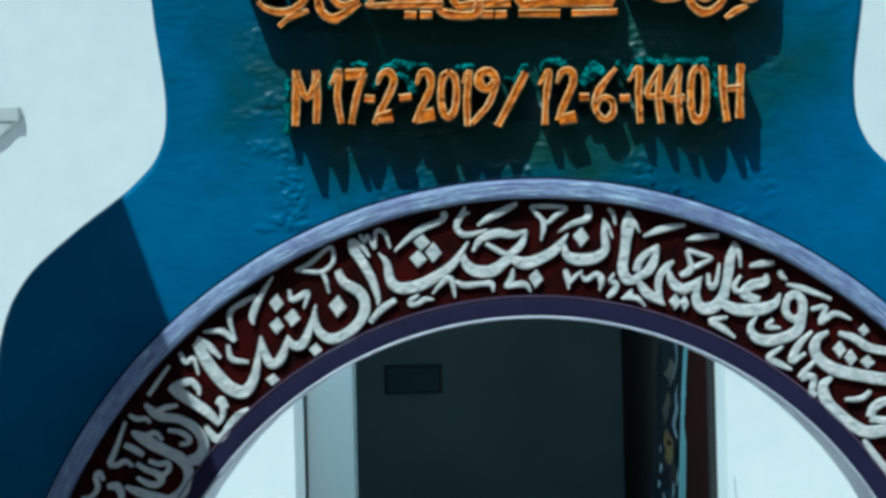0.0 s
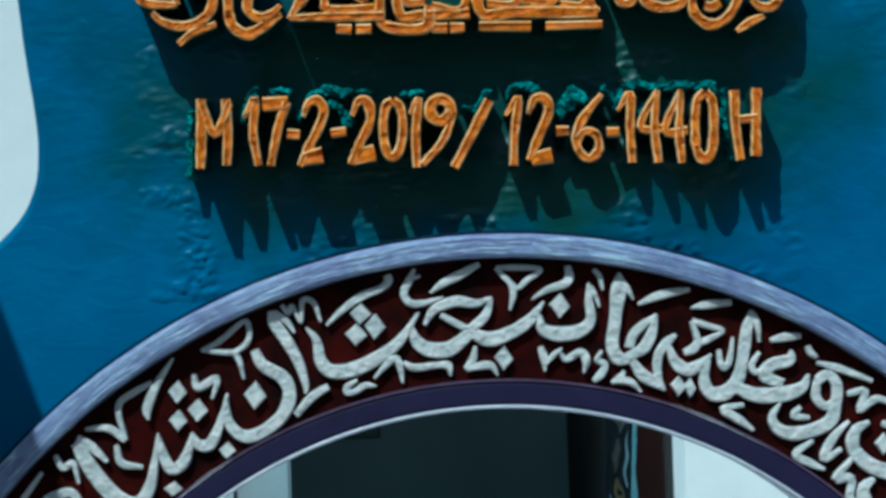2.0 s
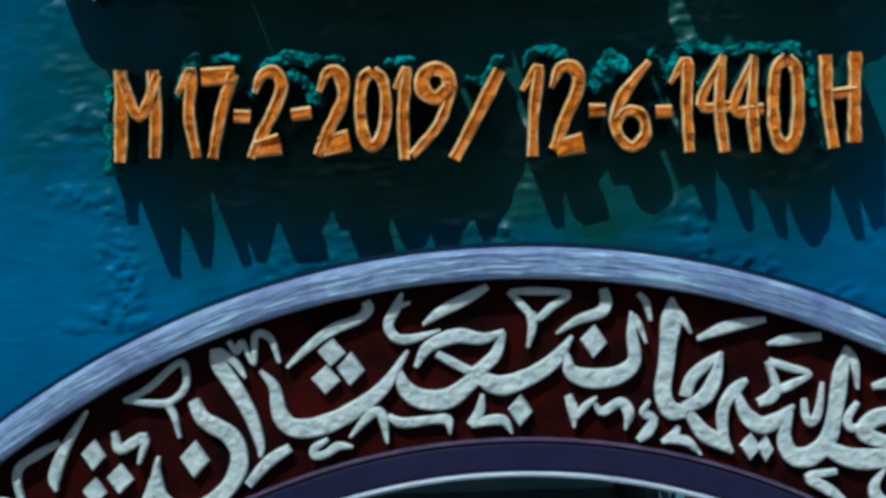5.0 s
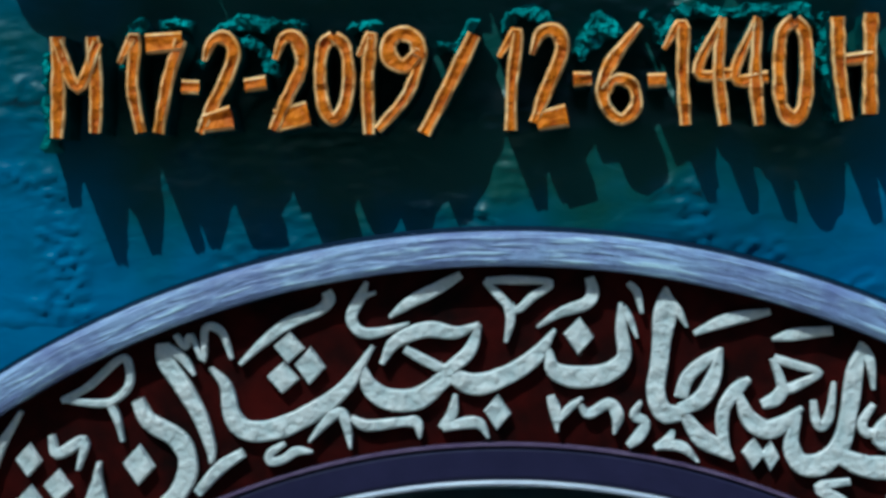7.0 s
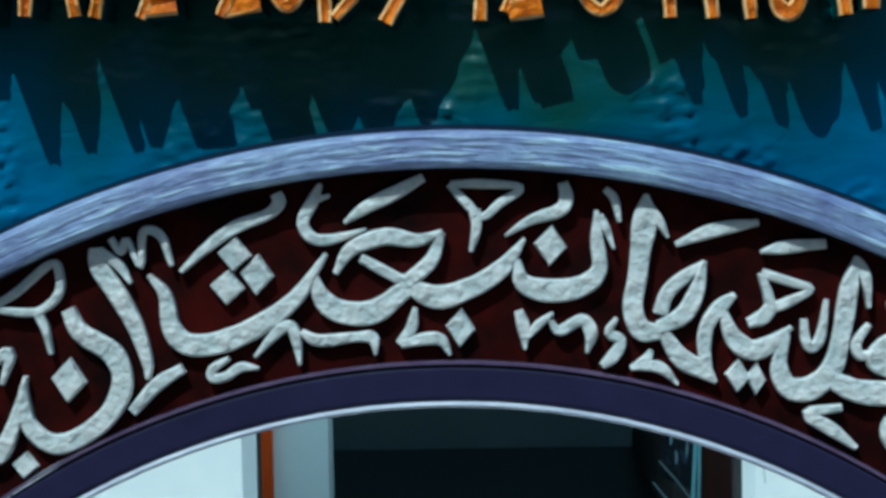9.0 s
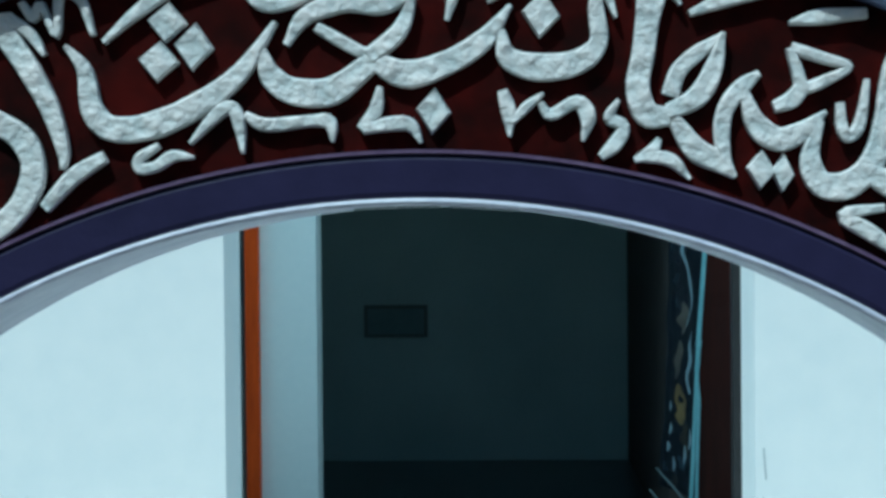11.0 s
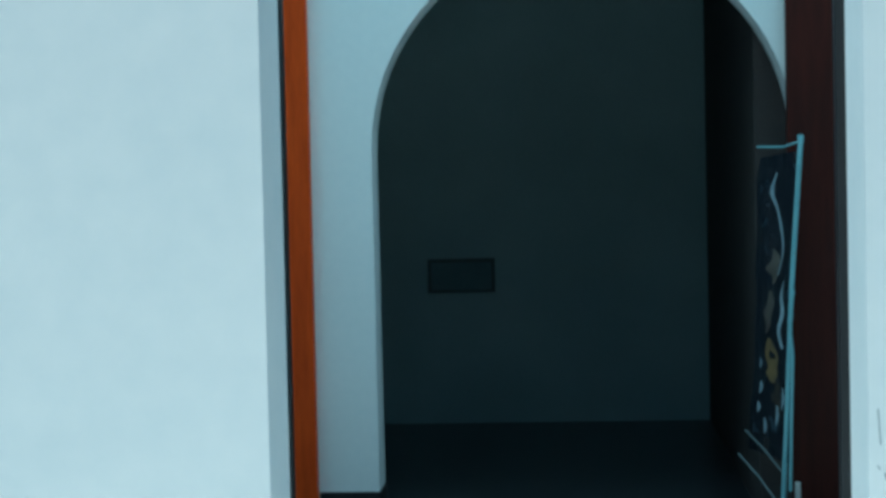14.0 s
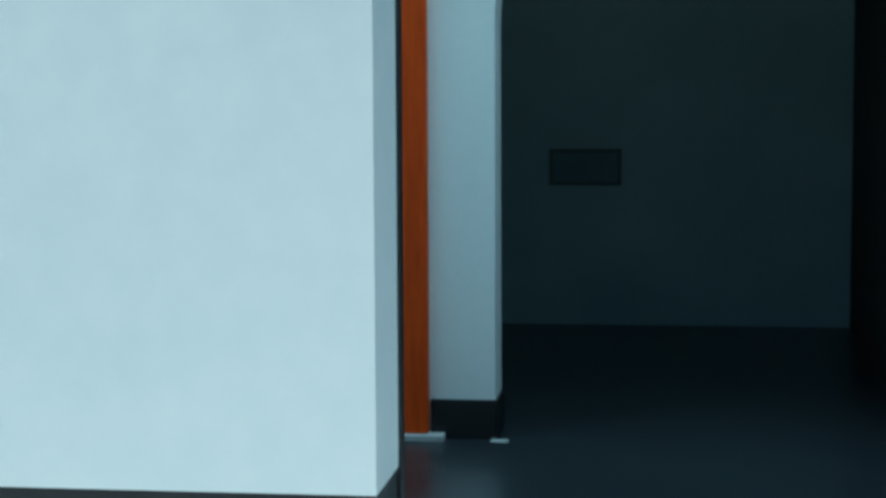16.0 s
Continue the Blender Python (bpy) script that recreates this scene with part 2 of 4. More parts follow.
def slab(outline, y0, y1, bev=0.0):
    """An upright plate whose face is the closed outline [(x, z)], from y0 (front) to y1."""
    bm = bmesh.new()
    front = [bm.verts.new((x, y0, z)) for x, z in outline]
    back = [bm.verts.new((x, y1, z)) for x, z in outline]
    face = bm.faces.new(front)
    bm.faces.new(back[::-1])
    for a in range(len(front)):
        b = (a + 1) % len(front)
        bm.faces.new((front[b], front[a], back[a], back[b]))
    bmesh.ops.recalc_face_normals(bm, faces=bm.faces)
    if bev:
        bmesh.ops.bevel(bm, geom=list(face.edges), offset=bev, segments=2, affect="EDGES", profile=0.5)
    bmesh.ops.triangulate(bm, faces=[f for f in bm.faces if len(f.verts) > 4])
    return bm


def arc(cx, cz, r, a0, a1, n):
    return [(cx + r * math.cos(radians(a0 + (a1 - a0) * k / n)), cz + r * math.sin(radians(a0 + (a1 - a0) * k / n))) for k in range(n + 1)]


def smooth(points, n=6):
    """A curve through the points (Catmull-Rom), open at its ends."""
    p = [Vector(q) for q in points]
    p = [2 * p[0] - p[1], *p, 2 * p[-1] - p[-2]]
    out = []
    for i in range(1, len(p) - 2):
        for k in range(n):
            t = k / n
            a, b, c, d = p[i - 1], p[i], p[i + 1], p[i + 2]
            out.append(0.5 * (2 * b + (c - a) * t + (2 * a - 5 * b + 4 * c - d) * t * t + (3 * b - a - 3 * c + d) * t ** 3))
    out.append(p[-2])
    return [tuple(v) for v in out]


# ---- ground and building ----
tagged(link("ground", box(-60, 60, -60, 60, -0.3, -0.02), EARTH), "bare ground outside the building, darkened to bounce less light", "ground", kind="structure")
# white strip out of view, added to bounce sun onto reveals and soffit
tagged(link("paving", box(-9, 9, 0.3, 6.95, -0.019, 0.0), BOUNCE), "unseen pale ground, added to bounce sunlight into doorway and arch", "paving", kind="structure")
tagged(link("floor", box(-6, 6, 6.95, 12.6, -0.019, 0.0), FLOOR), "dark polished floor inside the building", "floor", kind="structure")

FRONT, INNER, REAR = 5.191, 8.20, 11.849
LEFT, RIGHT = -0.723, 1.039
# wall tops are out of view, raised to keep sun off the inner wall
tagged(link("wall_front_left", box(-9, LEFT, FRONT, FRONT + 0.371, 0.44, 7.8), FACADE), "plain white painted outer wall beside the doorway", "wall", kind="structure")
tagged(link("wall_front_right", box(RIGHT, 9, FRONT, FRONT + 0.371, 0.44, 7.8), FACADE), "plain white painted outer wall beside the doorway", "wall", kind="structure")
tagged(link("plinth_left", box(-9, LEFT - 0.004, FRONT + 0.004, FRONT + 0.367, -0.02, 0.44), BLACK), "black painted wall base", "plinth", kind="structure")
tagged(link("plinth_right", box(RIGHT + 0.004, 9, FRONT + 0.004, FRONT + 0.367, -0.02, 0.44), BLACK), "black painted wall base", "plinth", kind="structure")
# wall behind the camera, added to block sky light from the gate
tagged(link("sky_block_wall", box(-14, 14, -9.3, -9.0, -0.02, 7.0), BRICKISH), "plain unseen wall, added to cut sky light on the gate", "wall", kind="structure")
# lintel level is unseen, chosen for the light it lets into the porch
tagged(link("wall_front_top", box(LEFT, RIGHT, FRONT, FRONT + 0.371, 3.4, 7.8), FACADE), "unseen white wall over the doorway, heights set to steer sunlight", "wall", kind="structure")

# inner wall with the round-headed opening
AX0, AX1, SPRING = -0.729, 1.180, 1.73
cx, r = (AX0 + AX1) / 2, (AX1 - AX0) / 2
outline = [(-6, 0), (AX0, 0), *arc(cx, SPRING, r, 180, 0, 32), (AX1, 0), (6, 0), (6, 3.4), (-6, 3.4)]
tagged(link("wall_inner", slab(outline, INNER, INNER + 0.25), WHITE), "white wall with a round-headed opening", "wall", kind="structure")
tagged(link("wall_rear", box(-6, 6, REAR, REAR + 0.2, 0, 3.4), DIM), "shaded grey-green rear wall", "wall", kind="structure")
tagged(link("wall_side_right", box(1.023, 1.3, INNER + 0.25, REAR, 0, 3.4), UMBER_SHADE), "side wall of the inner room, its shade put into the dark brown", "wall", kind="structure")
tagged(link("wall_side_left", box(-3.2, -3.0, INNER + 0.25, REAR, 0, 3.4), DIM), "shaded side wall of the inner room", "wall", kind="structure")
tagged(link("ceiling", box(-6, 6, INNER, REAR + 0.2, 3.4, 3.6), WHITE), "plain ceiling of the inner room", "ceiling", kind="structure")
tagged(link("wall_porch_left", box(-6.2, -6, FRONT + 0.371, REAR + 0.2, 0, 3.4), WHITE), "white side wall", "wall", kind="structure")
tagged(link("wall_porch_right", box(6, 6.2, FRONT + 0.371, REAR + 0.2, 0, 3.4), WHITE), "white side wall", "wall", kind="structure")
tagged(link("post_left", box(-1.33, -1.008, INNER - 0.06, INNER - 0.002, 0.03, 3.0, 0.004), WOOD), "varnished orange wooden door post", "door post", kind="structure")
tagged(link("post_right", box(1.14, 1.5, INNER - 0.06, INNER - 0.002, 0.0, 3.0, 0.004), SHADEWOOD), "wooden door post, its shade put into the dark red colour", "door post", kind="structure")

tagged(link("door_frame_left", box(LEFT - 0.06, LEFT + 0.009, FRONT + 0.372, FRONT + 0.43, 0.0, 3.4, 0.003), BLACK), "narrow dark door frame behind the wall edge", "door frame", kind="structure")
tagged(link("door_frame_right", box(RIGHT - 0.03, RIGHT + 0.06, FRONT + 0.372, FRONT + 0.43, 0.0, 3.4, 0.003), BLACK), "narrow dark door frame behind the wall edge", "door frame", kind="structure")

# ---- gate ----
CX, CZ = 0.187, 1.15
R_OUT, R_FIELD, R_RIM, R_IN = 0.716, 0.691, 0.561, 0.535
gate = tagged(new("gate"), "blue painted masonry gate with a lettered round arch", "gate")
side = [(0.40, 2.62), (0.50, 2.40), (0.485, 2.13), (0.468, 1.99), (0.478, 1.92), (0.52, 1.87), (0.60, 1.81), (0.67, 1.745), (0.705, 1.66), (0.72, 1.5)]
half = smooth(side, 5)
NX = 0.165
outline = [(NX + x, z) for x, z in half] + [(NX + 0.74, 1.2), (NX + 0.74, -0.02), (CX + 0.63, -0.02), *arc(CX, CZ, 0.63, 0, 180, 48), (CX - 0.63, -0.02), (NX - 0.74, -0.02), (NX - 0.74, 1.2)] + [(NX - x, z) for x, z in half[::-1]]
FACE = 0.045
body = slab(outline, FACE, 0.172, 0.008)
for v in body.verts:  # the face leans: deeper behind the letters on one side
    if v.co.y < 0.1:
        v.co.y += 0.002 - 0.018 * (v.co.x - 0.1)
panel = part("panel", body, BLUE, gate)


def ease(v, a, b):
    t = min(max((v - a) / (b - a), 0.0), 1.0)
    return t * t * (3 - 2 * t)


def plaster_bed(x0, x1, z0, z1, step=0.003):
    """The uneven plaster round the date: a low swell, trowel ridges and crumbs, sunk into the panel at its rim."""
    bm = bmesh.new()
    nx, nz = int((x1 - x0) / step), int((z1 - z0) / step)
    rows = []
    for j in range(nz + 1):
        z, row = z0 + j * step, []
        for i in range(nx + 1):
            x = x0 + i * step
            rim = ease(x, x0, x0 + 0.05) * ease(x1 - x, 0, 0.05) * ease(z, z0, z0 + 0.03) * ease(z1 - z, 0, 0.03)
            swell = 0.013 * math.exp(-((x - CX - 0.095) / 0.125) ** 4) * ease(z, 1.80, 1.87) * ease(1.985 - z, 0, 0.05)
            patchy = ease(noise.noise((x * 19, 5.0, z * 30)), 0.05, 0.45)
            ridge = 1 - abs(noise.noise((x * 55 + 14 * z, 1.0, z * 105 - 20 * x))) * 2.2
            crumb = max(noise.noise((x * 150, 9.0, z * 190)) - 0.22, 0.0)
            up = 0.0006 + swell + 0.0006 * noise.noise((x * 40, 3.0, z * 60)) + patchy * (0.0027 * max(ridge, 0.0) ** 2 + 0.006 * crumb)
            y = FACE + 0.002 - 0.018 * (x - 0.1)
            row.append(bm.verts.new((x, y - up * rim + 0.003 * (1 - rim) ** 3, z)))
        rows.append(row)
    for a, b in zip(rows, rows[1:]):
        for i in range(nx):
            bm.faces.new((a[i], a[i + 1], b[i + 1], b[i])).smooth = True
    return bm


part("plaster_bed", plaster_bed(CX - 0.40, CX + 0.37, 1.79, 2.10), BLUE, panel, "rough blue and teal painted plaster round the date")


def ring(r0, r1, y0, y1, bev=0.0, n=96):
    pts = [(CX + r1, -0.02), *arc(CX, CZ, r1, 0, 180, n), (CX - r1, -0.02), (CX - r0, -0.02), *arc(CX, CZ, r0, 180, 0, n), (CX + r0, -0.02)]
    return slab(pts, y0, y1, bev)


part("arch_band", ring(R_FIELD, R_OUT, -0.012, 0.06, 0.0045), LAVENDER, gate, "lavender painted raised band")
field = part("arch_field", ring(R_RIM + 0.0016, R_FIELD - 0.001, 0.006, 0.06), MAROON, gate, "maroon painted field behind white lettering")
# added ring: its dark colour stands for the shade beside the band
part("arch_gap_ring", ring(R_OUT + 0.0005, R_OUT + 0.004, 0.001, 0.06), GAPSHADE, gate, "thin added ring, dark blue for the shaded gap round the band")
part("rim_line", ring(R_RIM - 0.0008, R_RIM + 0.0012, -0.0012, 0.03), EDGE, gate, "thin lilac line between field and rim")
part("arch_rim", ring(R_IN + 0.0005, R_RIM - 0.0014, 0.0, 0.06, 0.003), PURPLE, gate, "dark purple painted inner rim")
soffit = part("arch_soffit", ring(R_IN - 0.004, R_IN, -0.002, 0.175, 0.002), LINING, gate, "pale lavender arch lining")


# ---- raised lettering ----
LIFT = [0]


def ribbon(pts, depth, edge, groove=0.0, rough=0.0006, wobble=0.07):
    """A pen stroke: a raised bar of changing width along [(x, z, width)], with softened edges and perhaps a groove, before y = 0."""
    lift = 0.00012 * (LIFT[0] % 9)
    LIFT[0] += 1
    bm = bmesh.new()
    rows = []
    path = smooth(pts, 5) if len(pts) > 2 else [tuple(p) for p in pts]
    for k, (x, z, w) in enumerate(path):
        a, b = path[max(k - 1, 0)], path[min(k + 1, len(path) - 1)]
        d = Vector((b[0] - a[0], b[1] - a[1])).normalized()
        s, w = Vector((-d.y, d.x)), max(w, 0.0012) / 2
        wob = 1 + wobble * noise.noise((x * 90, z * 90, 3.0))
        e = min(edge, w * 0.55)
        cut = []
        half_w = w * wob
        shape = [(-half_w, depth), (-half_w, e), (-half_w + 0.3 * e, 0.3 * e), (-half_w + e, 0.0), (0.0, groove * min(1.0, w / 0.004))]
        shape += [(-across, y) for across, y in shape[3::-1]]
        for across, y in shape:
            dent = rough * noise.noise((x * 120 + across * 150, z * 120, 8.0)) if y < depth else 0.0
            cut.append(bm.verts.new((x + s.x * across, y + dent - lift, z + s.y * across)))
        rows.append(cut)
    for a, b in zip(rows, rows[1:]):
        for i in range(8):
            bm.faces.new((a[i], a[i + 1], b[i + 1], b[i]))
    bm.faces.new(rows[0][::-1])
    bm.faces.new(rows[-1])
    bmesh.ops.recalc_face_normals(bm, faces=bm.faces)
    return bm


def round_arch(deg, high):
    a, r = radians(deg), R_RIM + high / 1000
    return CX + r * math.sin(a), CZ + r * math.cos(a)


def white(name, *stroke):
    """A white stroke on the arch: degrees from the crown, millimetres above the rim, width in millimetres."""
    bm = ribbon([(*round_arch(d, h), w * 1.17 / 1000) for d, h, w in stroke], 0.008, 0.0014)
    part(name, bm, CHALK, field)


def diamond(deg, high, wide, tall):
    x, z = round_arch(deg, high)
    bm = bmesh.new()
    back = [bm.verts.new((x + u * wide * 1.27 / 1000, 0.008, z + v * tall * 1.27 / 1000)) for u, v in ((-1, 0.1), (0.1, 1), (1, -0.1), (-0.1, -1))]
    top = [bm.verts.new((v.co.x * 0.84 + x * 0.16, 0.0004 * noise.noise(v.co * 90), v.co.z * 0.84 + z * 0.16)) for v in back]
    bm.faces.new(top)
    for i in range(4):
        bm.faces.new((back[i], back[(i + 1) % 4], top[(i + 1) % 4], top[i]))
    bmesh.ops.recalc_face_normals(bm, faces=bm.faces)
    part("dot", bm, CHALK, field)


def gold(name, *stroke):
    """A gold stroke on the panel: millimetres across from the gate's middle and up from the date line, width in millimetres."""
    bm = ribbon([(CX + x / 1000, 1.98 + z / 1000, w * 1.12 / 1000) for x, z, w in stroke], FACE + 0.014, 0.0021, 0.0008, 0.0026, 0.24)
    ob = part(name, bm, GOLD, panel, "gold painted raised character")
    ob.data.materials.append(SIDE_SHADE)
    ob.data.materials.append(RIMLIGHT)
    # bevel faces carry the painted highlight, side faces the painted shade
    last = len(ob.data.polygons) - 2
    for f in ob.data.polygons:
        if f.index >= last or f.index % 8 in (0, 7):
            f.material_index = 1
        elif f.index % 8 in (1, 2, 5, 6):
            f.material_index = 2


white("vowel_mark", (-15.73, 88.3, 2.5), (-13.95, 98.5, 5.8), (-12.00, 107.6, 7.4), (-10.02, 111.3, 6.6), (-9.24, 117.8, 7.4), (-9.32, 124.1, 6.6))
white("vowel_mark", (-18.99, 124.3, 3.7), (-18.68, 113.5, 4.9), (-18.14, 119.8, 3.7), (-17.89, 99.9, 3.3), (-17.13, 121.3, 4.9), (-16.24, 115.0, 4.9), (-16.14, 93.8, 2.5))
white("letter", (-19.95, 122.0, 8.2), (-20.17, 109.1, 10.7), (-19.75, 87.1, 10.7), (-19.42, 61.4, 9.1), (-19.53, 37.4, 6.2), (-19.88, 27.1, 2.5))
white("letter", (-19.80, 118.1, 5.8), (-19.09, 105.7, 5.8), (-18.77, 91.7, 2.1))
white("vowel_mark", (-27.17, 115.7, 4.1), (-25.28, 115.8, 4.9), (-22.67, 123.9, 4.9), (-22.50, 113.3, 4.9), (-23.09, 102.1, 4.9), (-24.47, 98.2, 4.9), (-25.80, 105.4, 4.5), (-27.13, 116.6, 3.3))
white("vowel_mark", (-24.58, 97.7, 4.9), (-24.55, 86.5, 4.9), (-24.90, 68.5, 2.1))
white("letter", (-17.63, 92.7, 2.1), (-17.07, 76.1, 7.4), (-17.32, 53.9, 10.7), (-16.63, 40.1, 12.4), (-14.57, 35.2, 13.2), (-11.91, 39.9, 11.9), (-9.28, 53.0, 9.1), (-7.00, 78.8, 2.5))
white("letter", (-6.60, 65.2, 3.3), (-5.46, 79.9, 8.2), (-3.37, 86.1, 9.9), (-1.51, 82.2, 7.4), (0.00, 88.0, 2.1))
white("letter", (0.00, 87.0, 3.3), (-0.73, 68.1, 8.2), (-2.33, 54.5, 8.2))
white("letter", (-4.97, 73.4, 4.9), (-3.76, 64.3, 6.2), (-2.33, 54.5, 5.8))
white("letter", (-7.90, 64.9, 4.1), (-7.63, 49.4, 10.7), (-6.51, 38.9, 13.2), (-4.41, 36.8, 13.2), (-2.34, 50.5, 9.9))
white("letter", (-2.69, 57.7, 5.8), (-0.57, 44.0, 13.2), (1.78, 50.3, 11.5), (3.67, 64.3, 9.9), (4.89, 84.3, 2.1))
white("letter", (4.54, 70.0, 3.3), (4.93, 55.3, 9.9), (6.47, 50.9, 13.2), (8.48, 55.8, 12.4), (9.51, 68.6, 9.1), (9.13, 88.2, 7.4), (8.86, 108.0, 2.5))
white("vowel_mark", (9.00, 104.2, 5.8), (9.53, 97.1, 4.9), (10.18, 84.2, 1.6))
white("vowel_mark", (9.17, 122.7, 3.7), (9.77, 116.8, 4.9), (10.24, 102.6, 2.5))
white("letter", (11.46, 123.6, 2.5), (11.65, 107.8, 14.0), (11.74, 87.6, 11.5), (11.87, 66.4, 11.1), (11.94, 48.2, 11.1), (12.71, 34.6, 12.4), (13.97, 35.6, 8.2))
white("letter", (11.79, 114.3, 6.6), (12.44, 107.7, 5.8), (13.15, 98.3, 1.6))
white("letter", (13.80, 38.3, 7.4), (15.08, 50.0, 9.9), (15.52, 66.9, 9.1), (15.53, 88.7, 2.5))
white("letter", (15.50, 86.5, 3.3), (14.58, 74.5, 7.4), (13.84, 62.1, 8.2), (13.69, 47.3, 8.2))
white("letter", (14.18, 35.2, 6.6), (15.73, 21.8, 11.1), (17.28, 18.1, 9.9), (18.28, 13.0, 2.5))
white("letter", (17.87, 15.8, 3.3), (17.00, 30.8, 7.4), (16.71, 47.7, 8.2), (17.24, 63.1, 8.2), (17.83, 72.4, 3.3))
white("letter", (17.44, 59.5, 4.1), (18.46, 45.2, 10.3), (19.82, 40.6, 11.5), (20.84, 48.9, 9.9), (21.68, 64.2, 2.1))
white("letter", (21.60, 58.5, 3.3), (21.77, 37.7, 9.1), (22.85, 26.1, 12.4), (24.23, 31.2, 13.2), (24.93, 48.8, 11.5), (24.59, 73.5, 10.3), (23.97, 101.1, 10.3), (23.68, 123.7, 3.3))
white("letter", (23.82, 120.0, 6.6), (24.55, 112.9, 6.2), (25.43, 95.6, 2.1))
white("vowel_mark", (-6.77, 125.8, 2.5), (-7.30, 115.5, 6.6), (-8.06, 102.5, 6.6), (-7.67, 90.8, 6.6), (-6.46, 88.1, 5.8), (-4.48, 92.0, 1.6))
white("vowel_mark", (-7.22, 115.4, 4.1), (-6.35, 117.2, 2.1))
white("vowel_mark", (-5.66, 98.2, 2.1), (-4.29, 106.9, 7.4), (-2.46, 115.6, 7.8), (-1.00, 124.1, 4.9))
white("vowel_mark", (0.51, 119.0, 4.1), (2.27, 119.5, 5.4), (4.48, 118.1, 4.1), (3.35, 107.1, 5.4), (2.35, 97.6, 4.5), (1.37, 107.2, 5.4), (0.42, 119.0, 3.3))
white("vowel_mark", (1.90, 102.4, 7.0), (2.02, 90.4, 5.8), (1.71, 74.3, 2.1))
white("vowel_mark", (3.73, 85.4, 1.6), (5.15, 96.7, 5.8), (6.73, 104.6, 7.8), (7.07, 113.1, 8.2), (6.79, 123.8, 5.8))
white("vowel_mark", (13.68, 94.6, 2.9), (15.57, 109.6, 8.2), (17.88, 123.0, 4.1))
white("vowel_mark", (18.49, 104.3, 2.1), (19.70, 112.4, 7.4), (21.77, 123.8, 5.4))
white("vowel_mark", (18.96, 91.4, 5.4), (20.63, 91.9, 5.4), (21.93, 92.3, 3.7), (21.17, 81.4, 5.4), (20.21, 73.0, 6.2), (19.56, 81.1, 5.4), (18.88, 91.1, 4.1))
white("vowel_mark", (20.12, 72.7, 7.4), (19.83, 64.1, 8.2), (19.08, 56.9, 5.4))
white("vowel_mark", (22.19, 71.9, 3.7), (22.76, 59.3, 5.4), (23.28, 56.3, 5.8), (23.50, 66.0, 5.4), (22.98, 89.6, 2.1))
white("vowel_mark", (-12.63, 20.0, 2.1), (-10.87, 32.7, 6.2), (-9.95, 35.0, 6.2), (-9.74, 24.4, 5.8), (-9.81, 8.3, 1.6))
white("vowel_mark", (-9.35, 29.9, 3.7), (-8.28, 22.1, 6.6), (-5.82, 21.0, 5.8), (-4.75, 19.0, 7.4), (-4.64, 7.9, 1.6))
white("vowel_mark", (-14.37, 23.3, 2.9), (-15.59, 19.4, 5.4), (-15.75, 13.6, 5.4), (-14.86, 12.2, 5.4), (-13.75, 15.5, 5.8), (-12.60, 11.8, 1.6))
white("vowel_mark", (-21.67, 10.4, 5.8), (-19.46, 21.3, 8.2), (-17.45, 26.0, 5.8))
white("vowel_mark", (-1.82, 37.3, 2.9), (-2.16, 23.4, 6.6), (-2.99, 13.8, 4.9))
white("vowel_mark", (-2.89, 13.7, 4.9), (-1.29, 16.1, 7.0), (-0.20, 15.0, 6.6), (0.40, 5.0, 1.6))
white("vowel_mark", (4.80, 36.1, 4.9), (5.19, 25.4, 7.4), (5.42, 10.6, 1.6))
white("vowel_mark", (5.45, 18.6, 3.3), (6.23, 28.5, 4.9), (7.02, 36.5, 1.6))
white("vowel_mark", (6.89, 31.3, 2.9), (7.55, 25.1, 5.8), (8.89, 34.2, 6.6), (9.61, 26.2, 7.4), (9.53, 12.9, 1.6))
white("vowel_mark", (11.05, 39.1, 2.1), (10.76, 28.4, 5.8), (11.62, 25.0, 5.4), (11.33, 14.2, 7.4), (10.68, 5.8, 3.7))
white("vowel_mark", (13.68, 22.6, 2.5), (13.38, 13.6, 6.6), (12.59, 7.7, 2.9))
white("vowel_mark", (13.04, 10.7, 5.4), (14.55, 12.4, 6.6), (15.90, 4.7, 1.6))
diamond(-12.41, 90.2, 9.5, 9.9)
diamond(-11.36, 73.4, 9.5, 11.5)
diamond(-13.29, 69.9, 9.9, 9.9)
diamond(6.44, 81.0, 9.1, 11.5)
diamond(1.08, 23.1, 8.2, 11.1)
diamond(-24.67, 47.5, 9.9, 12.8)
diamond(19.55, 21.6, 7.0, 9.5)
diamond(20.73, 23.9, 5.4, 9.5)
white("letter", (-22.83, 91.1, 8.2), (-22.72, 73.2, 10.5), (-21.42, 52.4, 12.0), (-21.43, 33.1, 12.0), (-22.93, 16.6, 12.0), (-25.31, 9.8, 11.2), (-27.46, 13.7, 11.2), (-28.29, 31.8, 9.0), (-27.69, 52.2, 6.0), (-26.98, 62.9, 2.2))
white("letter", (-41.10, 114.4, 10.5), (-41.64, 90.7, 13.5), (-41.95, 64.3, 14.2), (-41.82, 38.8, 14.2), (-40.76, 22.5, 13.5), (-38.72, 27.3, 10.5), (-36.74, 44.2, 6.7), (-34.68, 66.5, 2.2))
white("vowel_mark", (-40.93, 116.7, 9.0), (-40.40, 100.9, 9.0), (-40.17, 77.7, 3.0))
white("letter", (-34.89, 63.2, 3.7), (-35.64, 43.1, 9.0), (-35.74, 27.9, 10.5), (-34.45, 25.9, 10.5), (-32.79, 37.3, 6.7), (-31.89, 46.7, 2.2))
